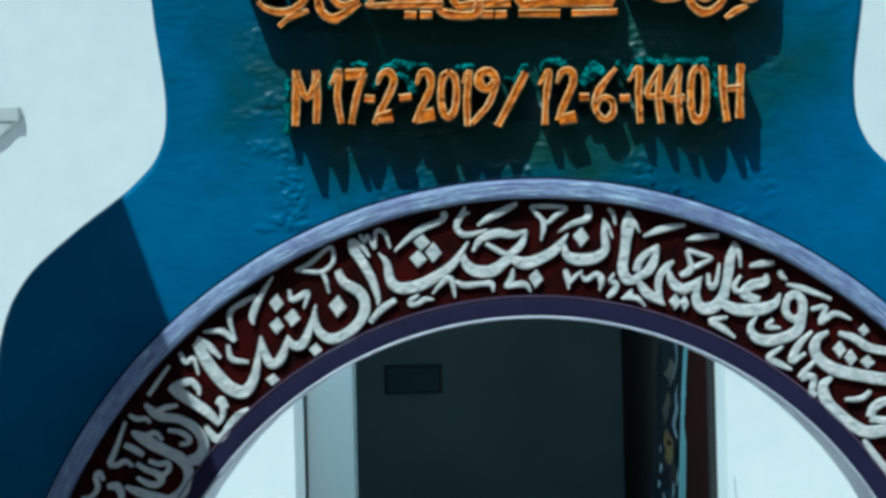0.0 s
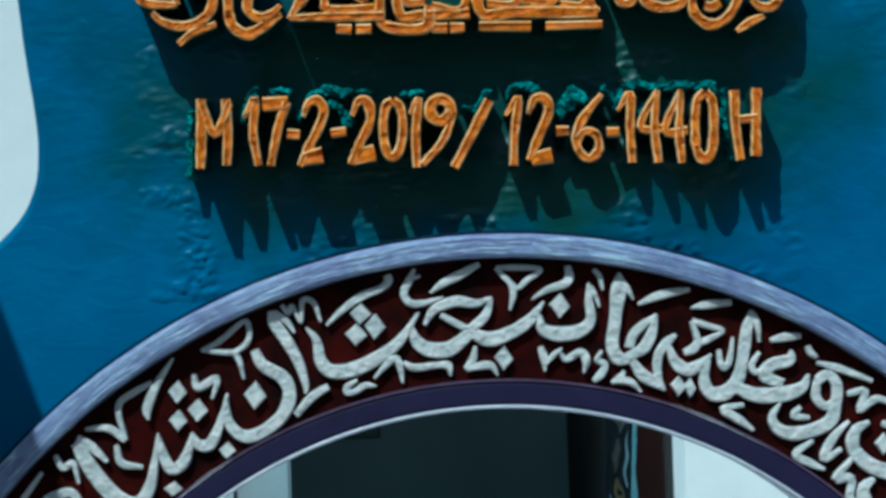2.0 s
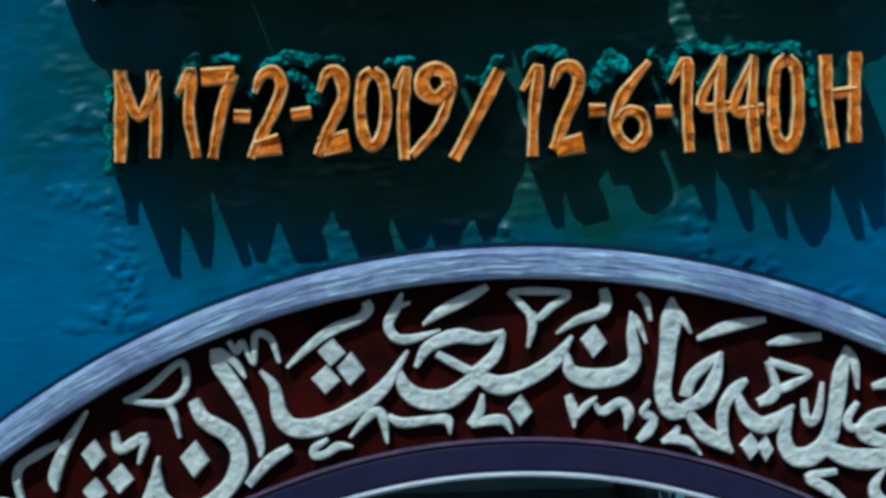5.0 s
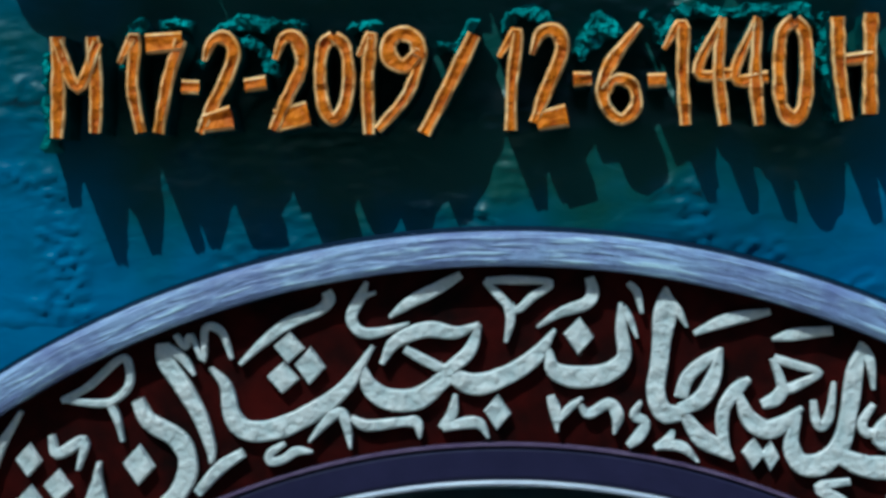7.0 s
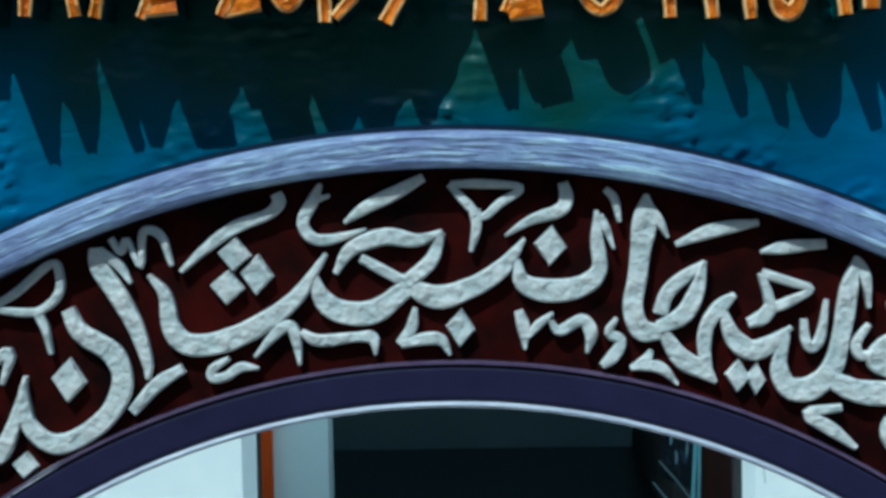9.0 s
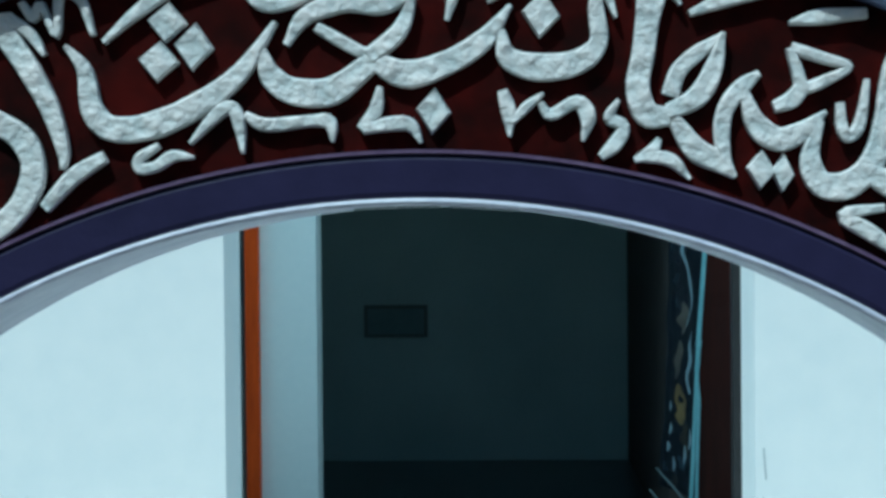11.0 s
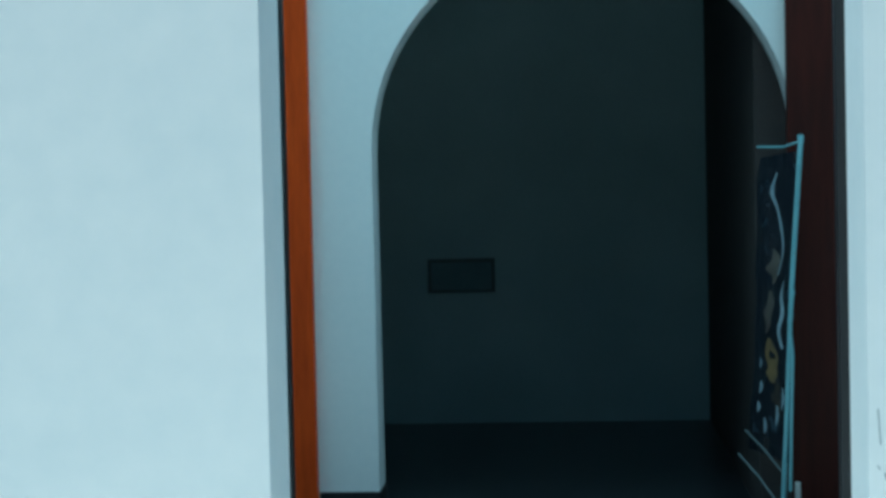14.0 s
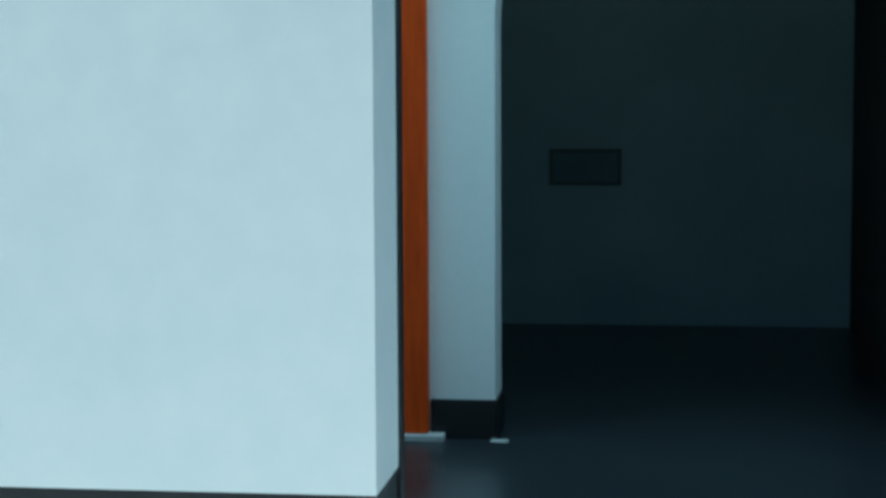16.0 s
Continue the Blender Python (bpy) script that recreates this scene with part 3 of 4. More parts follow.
white("letter", (-32.07, 45.5, 3.7), (-32.06, 32.5, 9.0), (-31.06, 26.2, 10.5), (-29.35, 36.7, 8.2), (-27.10, 60.2, 2.2))
diamond(-31.01, 91.2, 8.2, 10.5)
diamond(-30.30, 63.3, 9.0, 10.5)
diamond(-32.42, 65.7, 8.2, 9.7)
white("vowel_mark", (-28.86, 97.8, 3.7), (-29.15, 83.6, 6.7), (-27.20, 82.1, 6.7), (-28.49, 65.9, 2.2))
white("vowel_mark", (-29.74, 124.3, 2.2), (-32.27, 109.6, 6.7), (-34.13, 95.0, 8.2), (-34.65, 84.5, 2.2))
white("vowel_mark", (-32.49, 114.8, 4.5), (-34.18, 117.1, 6.0), (-36.16, 115.3, 6.0), (-37.55, 82.2, 3.7))
white("vowel_mark", (-37.55, 82.2, 6.0), (-38.09, 103.6, 6.7), (-39.69, 118.6, 3.7))
white("vowel_mark", (-38.52, 84.5, 4.5), (-39.24, 66.5, 6.7), (-37.94, 48.9, 3.7))
diamond(-36.89, 10.4, 8.2, 6.7)
diamond(-29.88, 11.0, 7.5, 7.5)
white("letter", (-46.87, 98.3, 7.7), (-46.65, 82.1, 12.8), (-46.31, 57.8, 11.6), (-46.04, 34.7, 10.3), (-46.17, 15.0, 5.1))
white("letter", (-46.42, 94.8, 6.4), (-45.73, 89.6, 9.0), (-44.70, 81.8, 7.7), (-44.72, 69.0, 6.4), (-45.17, 61.1, 2.6))
white("letter", (-47.58, 27.6, 4.5), (-47.86, 16.0, 7.7), (-47.84, 4.2, 9.0), (-46.71, 0.9, 9.0), (-45.02, 5.0, 7.7), (-43.18, 4.9, 7.1), (-41.87, 1.9, 3.9))
white("vowel_mark", (-44.45, 35.9, 5.1), (-43.68, 36.3, 7.7), (-43.78, 22.5, 3.2))
white("vowel_mark", (-43.94, 34.7, 6.4), (-44.35, 26.2, 7.1), (-45.15, 19.5, 5.8), (-46.06, 16.0, 3.9))
white("vowel_mark", (-45.16, 117.8, 3.2), (-46.88, 115.4, 4.5), (-49.22, 112.7, 5.1))
white("letter", (-50.27, 108.7, 3.9), (-50.39, 95.9, 9.0), (-50.20, 81.1, 10.3), (-49.11, 61.6, 9.0), (-48.67, 40.8, 10.3), (-48.99, 21.2, 11.6), (-50.00, 10.0, 12.8), (-51.49, 8.0, 14.1), (-52.44, 17.0, 10.3))
white("letter", (-50.20, 90.8, 6.4), (-49.07, 84.6, 6.4), (-47.94, 74.4, 4.5))
white("vowel_mark", (-52.33, 116.8, 3.9), (-52.23, 106.4, 5.8), (-51.52, 95.4, 5.1), (-51.66, 87.6, 2.6))
white("vowel_mark", (-50.98, 62.8, 3.9), (-50.19, 47.2, 5.8), (-50.12, 34.3, 6.4), (-50.72, 31.2, 5.8), (-51.46, 38.7, 4.5))
white("letter", (-53.71, 100.5, 4.5), (-53.60, 85.6, 11.6), (-53.48, 68.0, 12.8), (-53.19, 46.9, 11.6), (-52.92, 27.5, 12.8), (-53.40, 11.0, 11.6), (-54.64, 2.4, 10.3), (-56.48, -0.4, 12.8), (-58.28, 8.4, 11.6))
white("letter", (-53.20, 83.2, 6.4), (-52.21, 74.4, 5.8), (-52.39, 60.7, 3.2))
white("vowel_mark", (-55.44, 98.9, 6.4), (-55.27, 86.5, 7.1), (-55.21, 70.5, 5.8))
white("vowel_mark", (-53.22, 115.8, 3.2), (-55.71, 107.8, 5.1), (-58.26, 102.7, 7.1))
white("vowel_mark", (-58.30, 103.4, 7.1), (-57.94, 93.5, 6.4), (-57.05, 87.1, 5.8), (-57.03, 73.9, 3.2))
white("vowel_mark", (-56.52, 72.0, 5.1), (-56.53, 56.7, 6.4), (-56.24, 43.4, 7.7), (-56.46, 33.0, 9.0), (-57.35, 33.5, 7.7), (-57.89, 44.3, 7.1), (-57.95, 61.5, 3.9))
white("vowel_mark", (-55.41, 60.1, 5.1), (-55.09, 46.8, 6.4), (-54.32, 37.6, 6.4), (-54.96, 31.3, 6.4), (-55.97, 33.5, 6.4))
white("letter", (-59.60, 68.6, 3.9), (-59.47, 53.8, 9.0), (-59.08, 34.3, 10.3), (-58.43, 11.0, 10.3))
white("vowel_mark", (-60.31, 111.1, 6.4), (-59.75, 108.6, 6.4), (-60.23, 98.5, 3.2))
white("vowel_mark", (-60.31, 111.1, 6.4), (-61.38, 101.0, 5.8), (-62.61, 104.0, 5.1), (-63.18, 114.3, 3.2))
white("vowel_mark", (-60.65, 89.9, 6.4), (-60.11, 80.3, 9.0), (-60.50, 71.0, 7.7), (-61.29, 64.7, 6.4))
white("vowel_mark", (-43.28, 120.3, 3.7), (-43.54, 105.3, 6.0), (-42.61, 100.7, 6.0), (-43.49, 81.3, 2.2))
white("letter", (24.70, 42.2, 9.0), (27.20, 42.8, 13.5), (29.68, 57.1, 13.5), (30.93, 73.2, 9.7), (30.87, 88.0, 2.2))
white("letter", (28.46, 102.1, 2.2), (28.65, 91.9, 10.5), (27.37, 78.6, 11.2), (27.18, 65.1, 10.5), (29.10, 66.2, 9.0))
white("vowel_mark", (25.85, 85.7, 3.0), (25.63, 70.1, 6.0), (26.28, 64.7, 6.0), (27.01, 73.2, 2.2))
white("vowel_mark", (26.33, 101.8, 3.7), (27.37, 111.2, 7.5), (28.60, 120.1, 5.2))
white("vowel_mark", (29.57, 113.9, 4.5), (30.08, 109.3, 6.0), (30.74, 108.0, 3.7))
white("vowel_mark", (31.01, 102.9, 3.7), (33.07, 109.7, 6.7), (36.13, 117.5, 3.7))
white("letter", (31.87, 86.7, 8.2), (32.41, 97.6, 9.0), (33.54, 94.1, 9.7), (34.41, 77.8, 9.7), (33.72, 67.8, 8.2), (32.53, 71.2, 8.2), (31.83, 87.5, 6.7))
white("letter", (34.18, 83.3, 9.0), (34.95, 58.7, 12.0), (33.93, 39.2, 12.0), (32.31, 24.7, 12.0), (30.74, 21.9, 10.5), (29.68, 30.6, 6.7), (29.77, 47.3, 2.2))
white("vowel_mark", (31.70, 53.7, 3.7), (31.58, 42.4, 6.7), (33.01, 48.4, 3.7))
white("vowel_mark", (34.88, 91.2, 4.5), (36.13, 103.9, 6.7), (36.67, 83.6, 5.2), (37.37, 104.6, 6.7), (39.21, 111.4, 3.0))
white("vowel_mark", (26.52, 28.0, 3.7), (24.74, 14.9, 6.7), (26.65, 11.9, 7.5), (28.55, 8.2, 3.0))
white("vowel_mark", (34.52, 30.1, 3.7), (33.75, 7.8, 6.7), (35.42, 8.4, 7.5), (37.19, 11.4, 3.0))
white("vowel_mark", (36.47, 68.2, 3.0), (36.08, 45.3, 7.5), (36.48, 21.0, 7.5), (37.42, 39.6, 3.7))
white("vowel_mark", (38.85, 40.0, 3.7), (38.75, 10.9, 7.5), (39.98, 21.1, 7.5), (41.32, 0.9, 6.7), (41.72, 7.0, 3.0))
white("letter", (38.03, 80.1, 3.7), (37.51, 63.0, 9.7), (38.45, 46.8, 12.0), (41.05, 45.0, 13.5), (43.69, 58.6, 13.5), (46.58, 80.6, 13.5), (47.61, 91.6, 13.5))
diamond(40.44, 71.0, 7.5, 9.7)
diamond(42.05, 72.0, 7.5, 9.7)
diamond(43.87, 82.6, 8.2, 7.5)
white("vowel_mark", (39.12, 87.3, 5.2), (40.86, 94.8, 9.0), (42.85, 97.8, 9.7), (45.18, 114.3, 9.0))
diamond(41.14, 110.9, 6.0, 6.7)
white("letter", (41.81, 36.0, 3.7), (41.72, 19.1, 11.2), (43.79, 6.9, 13.5), (47.42, 8.0, 13.5), (49.92, 16.7, 13.5), (51.43, 38.9, 13.5))
white("letter", (48.82, 32.9, 9.0), (48.27, 46.0, 9.7), (48.76, 64.0, 9.7), (50.51, 72.7, 9.7), (51.25, 55.7, 9.7), (48.97, 31.6, 7.5))
white("vowel_mark", (45.00, 25.9, 3.7), (46.28, 40.9, 6.0), (46.57, 57.2, 4.5))
white("vowel_mark", (50.43, 7.2, 4.5), (52.77, 4.2, 9.7), (56.23, 5.6, 9.0))
gold("gold_letter", (-376, 202, 9.1), (-373, 172, 9.1), (-367, 152, 9.1), (-355, 143, 9.1), (-325, 141, 5.9))
gold("gold_letter", (-325, 141, 6.5), (-331, 158, 8.5), (-349, 168, 7.8))
gold("gold_letter", (-352, 133, 4.6), (-341, 123, 7.8), (-323, 118, 9.8), (-304, 121, 9.8), (-291, 132, 9.8), (-286, 151, 9.8), (-286, 186, 9.1), (-295, 206, 7.8))
gold("gold_letter", (-323, 177, 7.8), (-315, 159, 9.1), (-292, 156, 7.8))
gold("gold_mark", (-324, 99, 5.9), (-308, 111, 8.5), (-284, 119, 5.9))
gold("gold_letter", (-273, 205, 9.1), (-271, 159, 9.8), (-270, 129, 9.8), (-265, 115, 11.1), (-251, 107, 11.1), (-234, 115, 9.8), (-214, 127, 5.2))
gold("gold_letter", (-234, 184, 8.5), (-246, 153, 9.8), (-250, 135, 9.8), (-240, 125, 9.8), (-225, 128, 8.5), (-215, 137, 4.6))
gold("gold_letter", (-206, 122, 5.2), (-192, 143, 9.8), (-177, 159, 9.8), (-168, 182, 9.1))
gold("gold_letter", (-206, 123, 5.9), (-166, 123, 9.1), (-106, 122, 9.1))
gold("gold_letter", (-169, 175, 7.8), (-168, 142, 8.5), (-162, 131, 9.1), (-112, 131, 8.5))
gold("gold_letter", (-155, 162, 7.8), (-144, 151, 10.4), (-132, 159, 7.8))
gold("gold_letter", (-136, 148, 9.1), (-126, 143, 10.4), (-119, 164, 7.8))
gold("gold_letter", (-107, 200, 9.8), (-109, 140, 9.8), (-105, 112, 11.1), (-62, 108, 11.7), (-56, 132, 9.8))
gold("gold_letter", (-87, 192, 9.1), (-89, 126, 10.4), (-61, 122, 10.4), (-14, 122, 10.4))
gold("gold_letter", (-73, 172, 8.5), (-82, 138, 8.5), (-61, 136, 8.5))
gold("gold_letter", (-54, 132, 7.8), (-19, 130, 7.8), (-14, 196, 9.1))
gold("gold_letter", (-1, 196, 9.1), (-3, 125, 11.1), (37, 122, 11.7), (122, 119, 11.1))
gold("gold_letter", (5, 132, 7.8), (38, 134, 9.1), (43, 188, 8.5))
gold("gold_letter", (41, 135, 7.8), (74, 132, 9.1), (92, 160, 8.5), (102, 186, 7.8))
gold("gold_letter", (83, 129, 7.8), (111, 131, 9.1), (113, 185, 9.1))
gold("gold_letter", (112, 159, 8.5), (115, 129, 9.8), (124, 120, 5.2))
gold("gold_letter", (138, 184, 7.8), (141, 151, 8.5), (146, 131, 9.1), (157, 128, 9.1), (169, 144, 8.5))
gold("gold_letter", (169, 144, 7.8), (175, 128, 9.8), (193, 122, 10.4), (211, 126, 9.8), (219, 142, 8.5), (222, 175, 7.8))
gold("gold_letter", (223, 134, 7.8), (226, 114, 9.8), (242, 102, 9.8), (260, 109, 9.8), (272, 128, 9.1), (283, 166, 8.5))
gold("gold_letter", (223, 138, 7.8), (243, 139, 9.1), (262, 138, 7.8))
gold("gold_mark", (237, 123, 9.1), (244, 121, 10.4), (253, 125, 9.1))
gold("gold_letter", (287, 128, 5.2), (298, 119, 9.1), (312, 122, 9.8), (320, 144, 9.1), (322, 190, 8.5))
gold("gold_mark", (270, 94, 5.2), (284, 103, 8.5), (300, 110, 5.2))
gold("gold_mark", (-156, 110, 9.8), (-140, 109, 9.8))
gold("gold_mark", (-135, 109, 9.8), (-119, 109, 9.8))
gold("gold_mark", (-55, 108, 9.8), (-38, 107, 9.8))
gold("gold_mark", (-35, 107, 9.8), (-20, 107, 9.8))
gold("gold_mark", (-4, 108, 9.8), (51, 106, 9.8))
gold("gold_mark", (67, 106, 9.1), (127, 106, 9.1))
gold("date_letter", (-302, 39.3, 10), (-303, -0.6, 9.4), (-305, -34.8, 8.7))
gold("date_letter", (-302.5, 36.4, 8), (-288.5, 1.3, 8.7), (-272.5, 34.5, 8))
gold("date_letter", (-276, 38.4, 10), (-275, -1.6, 9.4), (-277, -31.9, 8.7))
gold("digit", (-257, 18.4, 4), (-245, 37.4, 8.7), (-248, 1.3, 8.7), (-243, -32.9, 8))
gold("digit", (-237, 31.7, 13), (-210, 32.6, 13))
gold("digit", (-211, 33.6, 8.7), (-221, 6, 8.7), (-230, -33.8, 8))
gold("hyphen", (-211.5, -0.6, 9.4), (-198.5, -1.6, 9.4))
gold("digit", (-194, 17.4, 4), (-188, 31.7, 8), (-178, 33.6, 9.4), (-172, 23.1, 9.4), (-178, 5.1, 9.4), (-191, -18.6, 8.7), (-199, -34.8, 6.7))
gold("digit", (-196, -28.1, 13), (-175, -24.3, 16))
gold("hyphen", (-165, -1.6, 9.4), (-149, 0.3, 9.4))
gold("digit", (-142, 16.5, 4), (-135, 31.7, 8), (-125, 29.8, 9.4), (-123, 10.8, 9.4), (-135, -13.9, 8.7), (-145, -34.8, 6.7))
gold("digit", (-143, -28.1, 13), (-119, -23.4, 16))
gold("digit", (-98.5, 31.7, 8.7), (-90.5, 23.1, 8.7), (-88.5, 1.3, 8.7), (-92.5, -19.6, 8.7), (-100.5, -29.1, 9.4), (-107.5, -19.6, 8.7), (-109.5, 2.2, 8.7), (-106.5, 24.1, 8.7), (-98.5, 31.7, 8.7))
gold("digit", (-81, 16.5, 3.3), (-71, 31.7, 8), (-75, -1.6, 8.7), (-75, -40.5, 8))
gold("digit", (-36, 13.6, 10), (-39, 26.9, 10.5), (-49, 31.7, 10.5), (-58, 26, 10.5), (-58, 14.6, 10.5), (-48, 7.9, 10), (-36, 16.5, 9), (-46, -12, 8), (-69, -37.6, 6.7))
gold("slash", (4, 28.7, 9.4), (-13, -2.7, 10), (-35, -41.6, 8.7))
gold("digit", (21, 11.6, 3.3), (35, 29.6, 8), (30, -7.4, 8.7), (28, -41.6, 8))
gold("digit", (45, 12.6, 4), (52, 27.8, 8), (63, 28.7, 9.4), (67, 14.4, 9.4), (54, -15, 8.7), (45, -36.8, 7.4))
gold("digit", (47, -35.9, 13), (69, -32.1, 15.5))
gold("hyphen", (74.5, -6.5, 10), (87.5, -6.5, 10))
gold("digit", (124, 31.5, 4.7), (105, 8.8, 8.7), (96, -8.3, 8.7), (97, -26.4, 8.7), (108, -36.8, 8.7), (119, -27.3, 8.7), (117, -12.1, 8), (105, -7.4, 8), (97, -15.9, 7.4))
gold("hyphen", (128, -9.3, 9.4), (141, -9.3, 9.4))
gold("digit", (140, 12.7, 3.3), (154, 30.8, 8), (153, -5.3, 8.7), (154, -42.4, 8))
gold("digit", (183, 33.6, 5.3), (164, -4.4, 8), (188, -7.2, 8.7))
gold("digit", (183, 33.6, 6), (179, -3.5, 8.7), (182, -43.4, 8))
gold("digit", (208, 32.6, 5.3), (190, -9.1, 8), (214, -10.1, 8.7))
gold("digit", (208, 30.8, 6), (205, -10.1, 8.7), (207, -44.3, 8))
gold("digit", (234, 29.8, 8.7), (241, 20.3, 8.7), (242, -6.3, 8.7), (239, -31.9, 9.4), (231, -41.4, 10), (223, -31, 9.4), (222, -5.3, 8.7), (225, 21.2, 8.7), (234, 29.8, 8.7))
gold("date_letter", (265, 30.8, 9.4), (265, -5.3, 9.4), (269, -43.4, 8))
gold("date_letter", (289, 32.6, 9.4), (287, -3.5, 9.4), (286, -39.5, 9.4))
gold("date_letter", (264.5, -0.6, 8), (289.5, 1.3, 9.4))


def dab(*stroke):
    """A rough teal dab of plaster and paint that bedded the characters."""
    bm = ribbon([(CX + (x + 4) / 1000, 1.977 + z / 1000, w * (1.8 + 0.6 * math.sin(x * 0.9 + z)) / 1000) for x, z, w in stroke], FACE - 0.008, 0.004, 0.0, 0.006)
    bmesh.ops.subdivide_edges(bm, edges=bm.edges, cuts=2, use_grid_fill=True)
    for v in bm.verts:
        v.co += 0.0045 * noise.noise_vector(v.co * 110) + 0.0028 * noise.noise_vector(v.co * 290)
    bmesh.ops.translate(bm, verts=bm.verts, vec=(0, 0.0265, 0))
    part("plaster_dab", bm, SIDES, panel, "rough teal painted plaster dab")


# bright teal here also stands for the sunlit left side of the M
dab((-320, 35, 5.3), (-321, -2, 6.0), (-322, -40, 4.0))
dab((-264, 20, 4.0), (-253, 47, 5.3), (-246, 53, 2.7))
dab((-236, 49, 3.3), (-225, 51, 4.7), (-214, 50, 3.3))
dab((-204, 20, 4.7), (-198, 31, 5.3), (-188, 46, 4.0), (-174, 51, 4.7), (-147, 48, 4.7), (-126, 46, 3.3))
dab((-171, 40, 3.3), (-155, 23, 4.0), (-148, 16, 5.3), (-141, 33, 4.0))
dab((-93, 43, 3.3), (-73, 44, 4.0), (-80, 24, 4.0))
dab((-30, 25, 3.3), (-12, 28, 4.7), (-2, 45, 3.3))
dab((18, 41, 3.3), (36, 50, 4.0), (56, 45, 3.3))
dab((75, 15, 4.7), (86, 30, 8.0), (93, 42, 5.3), (103, 28, 4.7))
dab((123, 44, 4.0), (130, 38, 4.7), (138, 29, 3.3))
dab((138, 23, 4.0), (150, 43, 4.7), (174, 44, 4.0), (205, 43, 4.7), (238, 43, 4.7), (248, 33, 3.3))
# likewise bright for the sunny side of the H
dab((255, 40, 5.3), (256, 2, 6.0), (260, -39, 4.7))
dab((163, 5, 3.3), (170, 19, 4.7), (178, 30, 3.3))
dab((193, 1, 3.3), (199, 14, 4.7), (205, 26, 3.3))

# ---- unseen side canopy, added to shade the gate's flank and dim its sky light ----
canopy = tagged(new("shade_canopy"), "unseen concrete slab on posts, added to shade the gate", "canopy")
part("shade_slab", box(-5.0, -0.614, -2.6, 1.2, 2.45, 2.57, 0.01), CONCRETE, canopy)
part("post", box(-4.8, -4.6, -2.4, -2.2, -0.02, 2.45, 0.01), CONCRETE, canopy)
part("post", box(-4.8, -4.6, 0.8, 1.0, -0.02, 2.45, 0.01), CONCRETE, canopy)

# ---- porch and room fittings ----
bracket = tagged(new("wall_bracket"), "small grey bracket on the white outer wall", "bracket")
part("bracket_top", box(-2.5, -1.824, FRONT - 0.035, FRONT - 0.001, 2.415, 2.479, 0.006), STEP, bracket)
part("bracket_foot", slab([(-2.5, 2.31), (-1.914, 2.346), (-1.845, 2.413), (-2.5, 2.413)], FRONT - 0.028, FRONT - 0.001, 0.004), STEP, bracket)

tagged(link("threshold", box(-1.43, -0.94, INNER - 0.10, INNER - 0.004, 0.0, 0.028, 0.004), STEP), "pale grey stone threshold under the door post", "threshold", kind="structure")
tagged(link("baseboard", box(-1.003, -0.728, INNER - 0.014, INNER - 0.001, 0.0, 0.168, 0.004), BLACK), "black painted wall base", "baseboard", kind="structure")
tagged(link("baseboard", box(AX0 - 0.004, AX0 + 0.010, INNER + 0.0, INNER + 0.25, 0.0, 0.168, 0.003), BLACK), "black painted wall base", "baseboard", kind="structure")

vent = tagged(new("wall_hatch"), "shallow dark-framed rectangular hatch in the rear wall", "hatch")
HX0, HX1, HZ0, HZ1 = -0.784, -0.346, 0.850, 1.072
part("hatch_panel", box(HX0 + 0.02, HX1 - 0.02, REAR - 0.006, REAR - 0.001, HZ0 + 0.02, HZ1 - 0.02), HATCH_SHADE, vent)
for name, a, b, c, d in (("frame_side", HX0, HX0 + 0.024, HZ0, HZ1), ("frame_side", HX1 - 0.024, HX1, HZ0, HZ1), ("frame_rail", HX0 + 0.024, HX1 - 0.024, HZ1 - 0.026, HZ1), ("frame_rail", HX0 + 0.024, HX1 - 0.024, HZ0, HZ0 + 0.02)):
    part(name, box(a, b, REAR - 0.016, REAR - 0.001, c, d, 0.003), FRAME, vent, "dark narrow frame")


def rod(points, r, n=8):
    """A round bar through the points."""
    bm = bmesh.new()
    rows = []
    pts = [Vector(p) for p in points]
    for k, p in enumerate(pts):
        d = (pts[min(k + 1, len(pts) - 1)] - pts[max(k - 1, 0)]).normalized()
        u = d.orthogonal().normalized()
        v = d.cross(u)
        rows.append([bm.verts.new(p + r * (math.cos(2 * math.pi * i / n) * u + math.sin(2 * math.pi * i / n) * v)) for i in range(n)])
    for a, b in zip(rows, rows[1:]):
        for i in range(n):
            bm.faces.new((a[i], a[(i + 1) % n], b[(i + 1) % n], b[i]))
    bm.faces.new(rows[0][::-1])
    bm.faces.new(rows[-1])
    bmesh.ops.recalc_face_normals(bm, faces=bm.faces)
    return bm


# ---- banner on a tripod stand ----
banner = tagged(new("banner_stand"), "narrow printed banner hung on a thin metal tripod stand", "banner stand")
NEAR, FAR = Vector((1.137, 7.850, 0.000)), Vector((1.002, 8.150, 0.000))
TOP, LOW = 1.68, 0.33
JOINT = Vector((1.065, 7.865, 0.125))
part("pole", rod([JOINT, (1.087, 7.862, 0.500), (1.117, 7.855, 1.100), (1.164, 7.850, 1.725)], 0.011), SKY_SHEEN, banner)
part("top_bar", rod([(1.164, 7.850, 1.722), (1.102, 7.990, 1.700), (1.007, 8.150, 1.705)], 0.005), SKY_SHEEN, banner)
part("lower_bar", rod([(1.082, 7.860, 0.270), (1.002, 8.000, 0.370), (0.932, 8.130, 0.440)], 0.005), FRAME, banner)
part("knob", rod([(1.164, 7.850, 1.715), (1.164, 7.850, 1.750)], 0.013), SKY_SHEEN, banner)
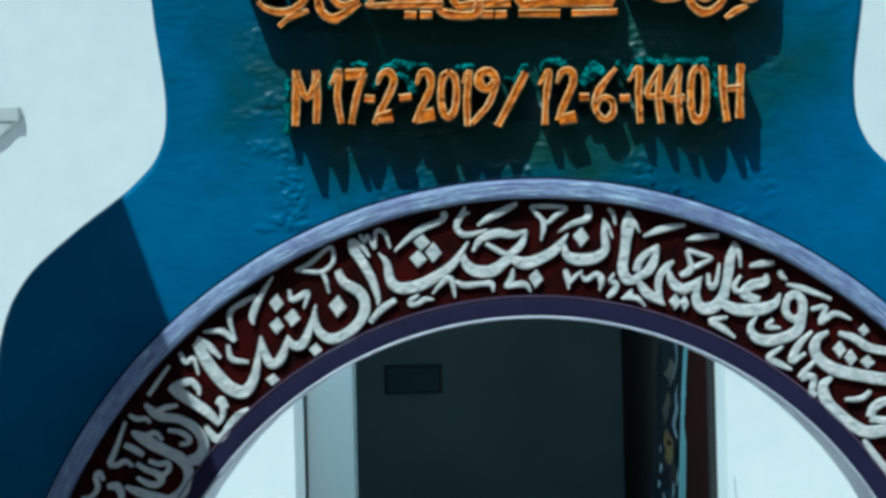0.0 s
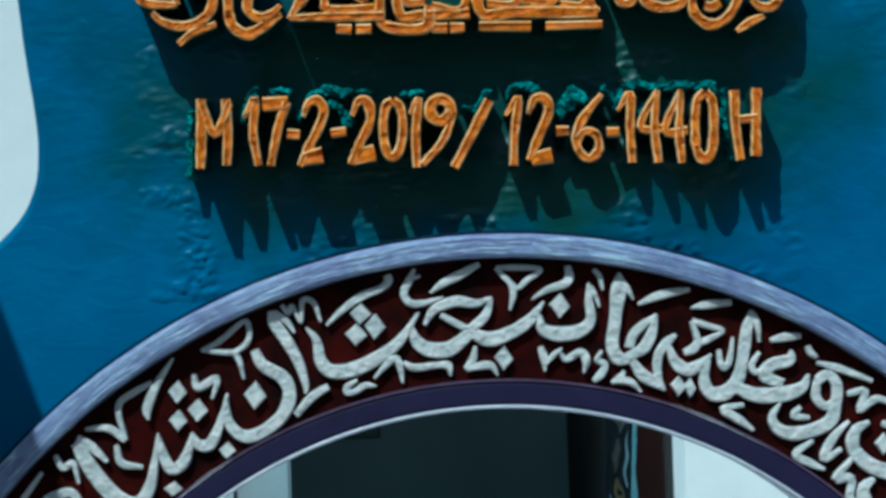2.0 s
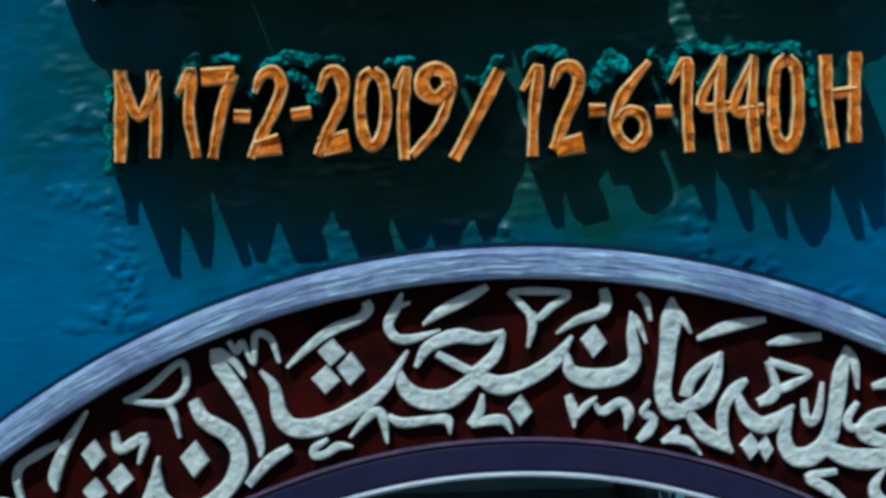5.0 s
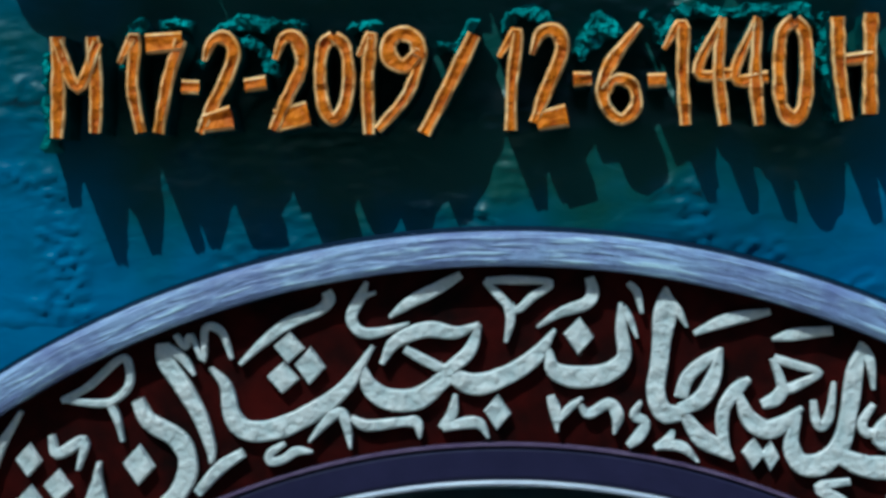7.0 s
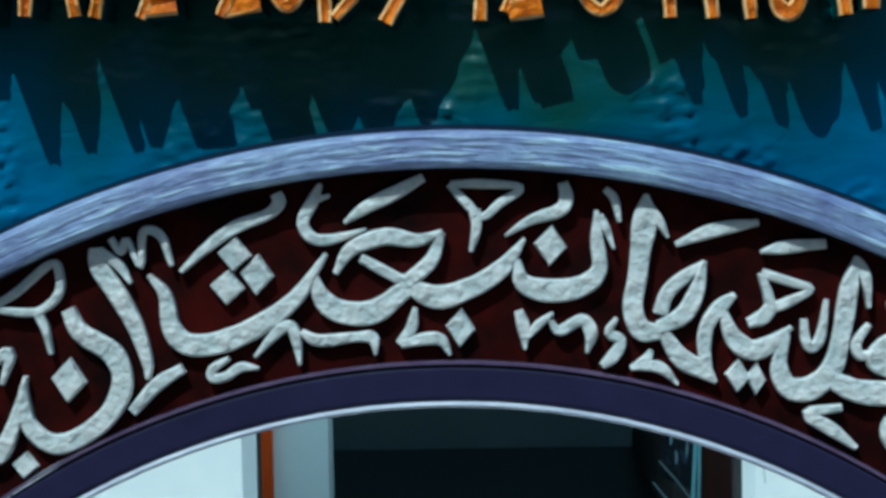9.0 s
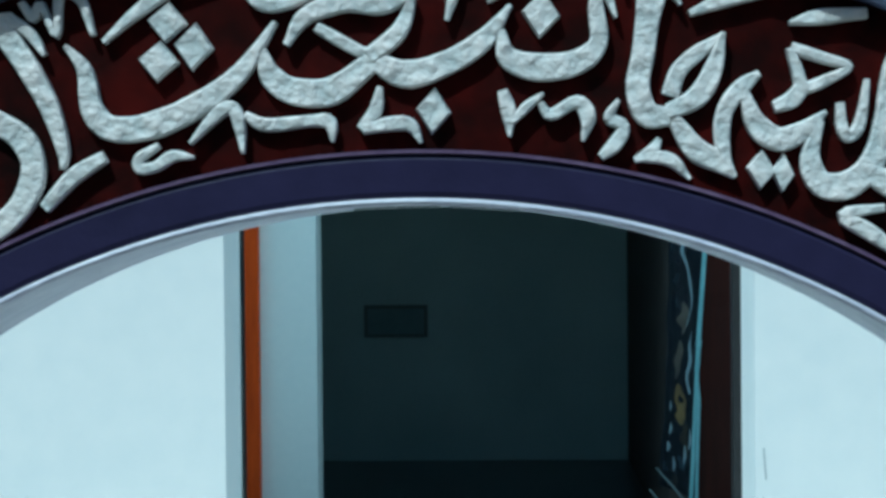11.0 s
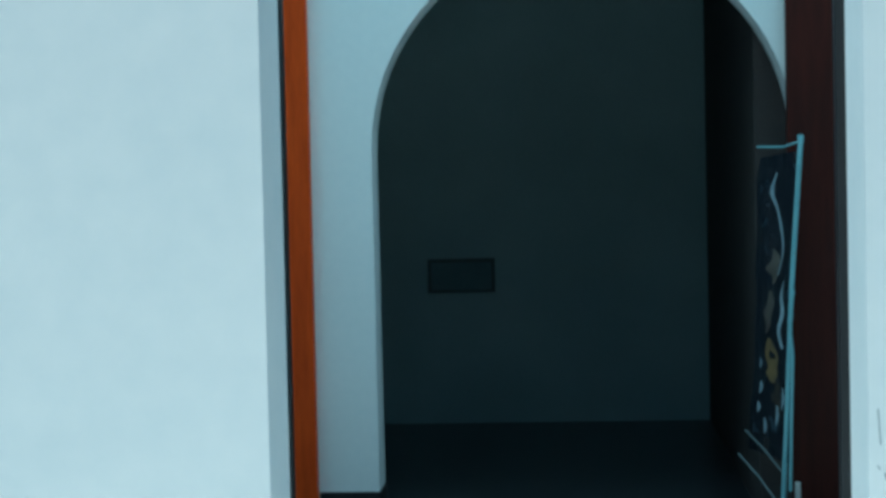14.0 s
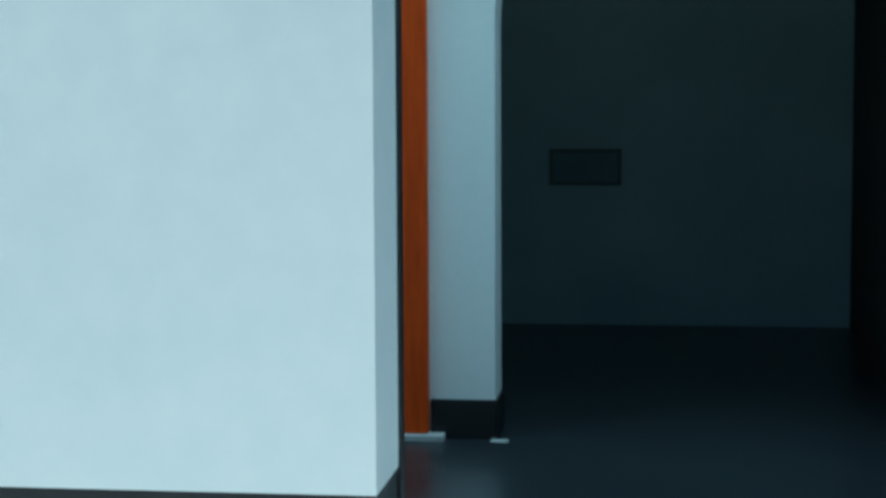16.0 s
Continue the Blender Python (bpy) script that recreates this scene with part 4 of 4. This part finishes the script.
for foot in ((0.84, 7.60, 0.008), (1.20, 7.58, 0.008), (1.022, 8.090, 0.008)):
    part("leg", rod([JOINT, foot], 0.009), SKY_SHEEN, banner)
part("brace", rod([JOINT, (0.982, 8.050, 0.240), (0.902, 8.150, 0.330)], 0.005), FRAME, banner)
part("edge_strip", rod([(1.097, 7.848, 0.210), (1.105, 7.846, 0.500), (1.116, 7.844, 0.800), (1.102, 7.846, 0.950), (1.124, 7.846, 1.080)], 0.007), SKY_SHEEN, banner, "pale curling edge strip of the sheet, its gloss put into the colour")
part("weight", box(1.117, 1.140, 7.835, 7.86, 0.15, 0.25, 0.004), STEP, banner, "pale hanging weight")


def on_sheet(u, z, out=0.0):
    """A point of the hanging sheet: u across from the pole, z up, and so far out before its printed side."""
    v = (z - LOW) / (TOP - LOW)
    p = NEAR.lerp(FAR, u)
    fold = 0.012 * noise.noise((u * 3, v * 6, 1.0)) + 0.008 * math.sin(9 * v + 4 * u)
    return Vector((p.x + 0.065 * (v - 0.7) + fold - 0.91 * out, p.y - 0.41 * out, z - 0.05 * u * (v - 0.5)))


bm = bmesh.new()
sheet = [[bm.verts.new(on_sheet(i / 8, LOW + (TOP - LOW) * j / 24)) for i in range(9)] for j in range(25)]
for a, b in zip(sheet, sheet[1:]):
    for i in range(8):
        bm.faces.new((a[i], a[i + 1], b[i + 1], b[i]))
cloth = part("banner_sheet", bm, PRINT, banner, "dark glossy sheet with blotchy gold and pale print")
thick = cloth.modifiers.new("thickness", "SOLIDIFY")
thick.thickness = 0.003


def print_stroke(name, mat, label, *points):
    """A printed shape on the sheet: a thin ribbon through (across, up, width)."""
    bm = bmesh.new()
    rows = [(bm.verts.new(on_sheet(u - w / 2, z, 0.0045)), bm.verts.new(on_sheet(u + w / 2, z, 0.0045))) for u, z, w in smooth(points, 5)]
    for (a, b), (c, d) in zip(rows, rows[1:]):
        bm.faces.new((a, b, d, c))
    ob = part(name, bm, mat, cloth, label)
    ob.modifiers.new("thickness", "SOLIDIFY").thickness = 0.0008


print_stroke("print_line", PALE, "pale wavy printed line", (0.52, 1.60, 0.03), (0.62, 1.52, 0.07), (0.50, 1.43, 0.05), (0.42, 1.34, 0.08), (0.36, 1.24, 0.06), (0.50, 1.14, 0.04))
print_stroke("print_patch", OCHRE, "dull ochre printed figure", (0.52, 0.86, 0.06), (0.50, 0.82, 0.26), (0.47, 0.78, 0.34), (0.45, 0.73, 0.22), (0.48, 0.70, 0.28), (0.46, 0.66, 0.08))
print_stroke("print_patch", FADED, "faded brown printed figure", (0.60, 1.26, 0.04), (0.54, 1.21, 0.20), (0.62, 1.17, 0.28), (0.57, 1.13, 0.12), (0.60, 1.10, 0.05))
print_stroke("print_patch", FADED, "faded brown printed figure", (0.66, 1.07, 0.06), (0.60, 1.02, 0.24), (0.66, 0.97, 0.30), (0.58, 0.92, 0.16), (0.62, 0.88, 0.05))
print_stroke("print_line", PALE, "pale wavy printed line", (0.24, 1.12, 0.02), (0.30, 1.05, 0.08), (0.22, 0.98, 0.10), (0.28, 0.90, 0.07), (0.20, 0.82, 0.05))
for u, z, high in ((0.80, 0.74, 0.05), (0.74, 0.63, 0.06), (0.76, 0.54, 0.05), (0.34, 0.52, 0.09), (0.62, 0.46, 0.07), (0.22, 0.60, 0.10)):
    print_stroke("print_fleck", PALE, "pale printed fleck", (u, z + high / 2, 0.02), (u - 0.02, z, 0.07), (u, z - high / 2, 0.02))

# ---- marks and worn spots ----
for points, r in (([(1.067, FRONT + 0.0005, 0.90), (1.070, FRONT + 0.0005, 0.845), (1.074, FRONT + 0.0005, 0.795)], 0.0035), ([(1.063, FRONT + 0.0005, 0.735), (1.071, FRONT + 0.0005, 0.722)], 0.003), ([(1.085, FRONT + 0.0005, 0.712), (1.097, FRONT + 0.0005, 0.685), (1.117, FRONT + 0.0005, 0.650), (1.145, FRONT + 0.0005, 0.60)], 0.005)):
    part("crack", rod(points, r, 6), SCUFF, bpy.data.objects["wall_front_right"], "thin grey crack in the paint")
tagged(link("trim", box(-0.745, -0.67, INNER - 0.075, INNER - 0.016, 0.0, 0.005, 0.001), STEP), "pale strip on the floor at the foot of the wall", "trim", kind="structure")
for x0, x1, y0, y1 in ((0.148, 0.172, 0.060, 0.066), (0.157, 0.190, 0.082, 0.079), (0.178, 0.199, 0.064, 0.069), (0.160, 0.176, 0.098, 0.101), (0.205, 0.226, 0.083, 0.088), (0.216, 0.243, 0.101, 0.098)):
    points = [(x, y, CZ + math.sqrt((R_IN - 0.0042) ** 2 - (x - CX) ** 2)) for x, y in ((x0, y0), ((x0 + x1) / 2, (y0 + y1) / 2 + 0.004), (x1, y1))]
    part("flaked_spot", rod(points, 0.0011, 6), SCUFF, soffit, "grey flaked brush mark in the lilac paint")
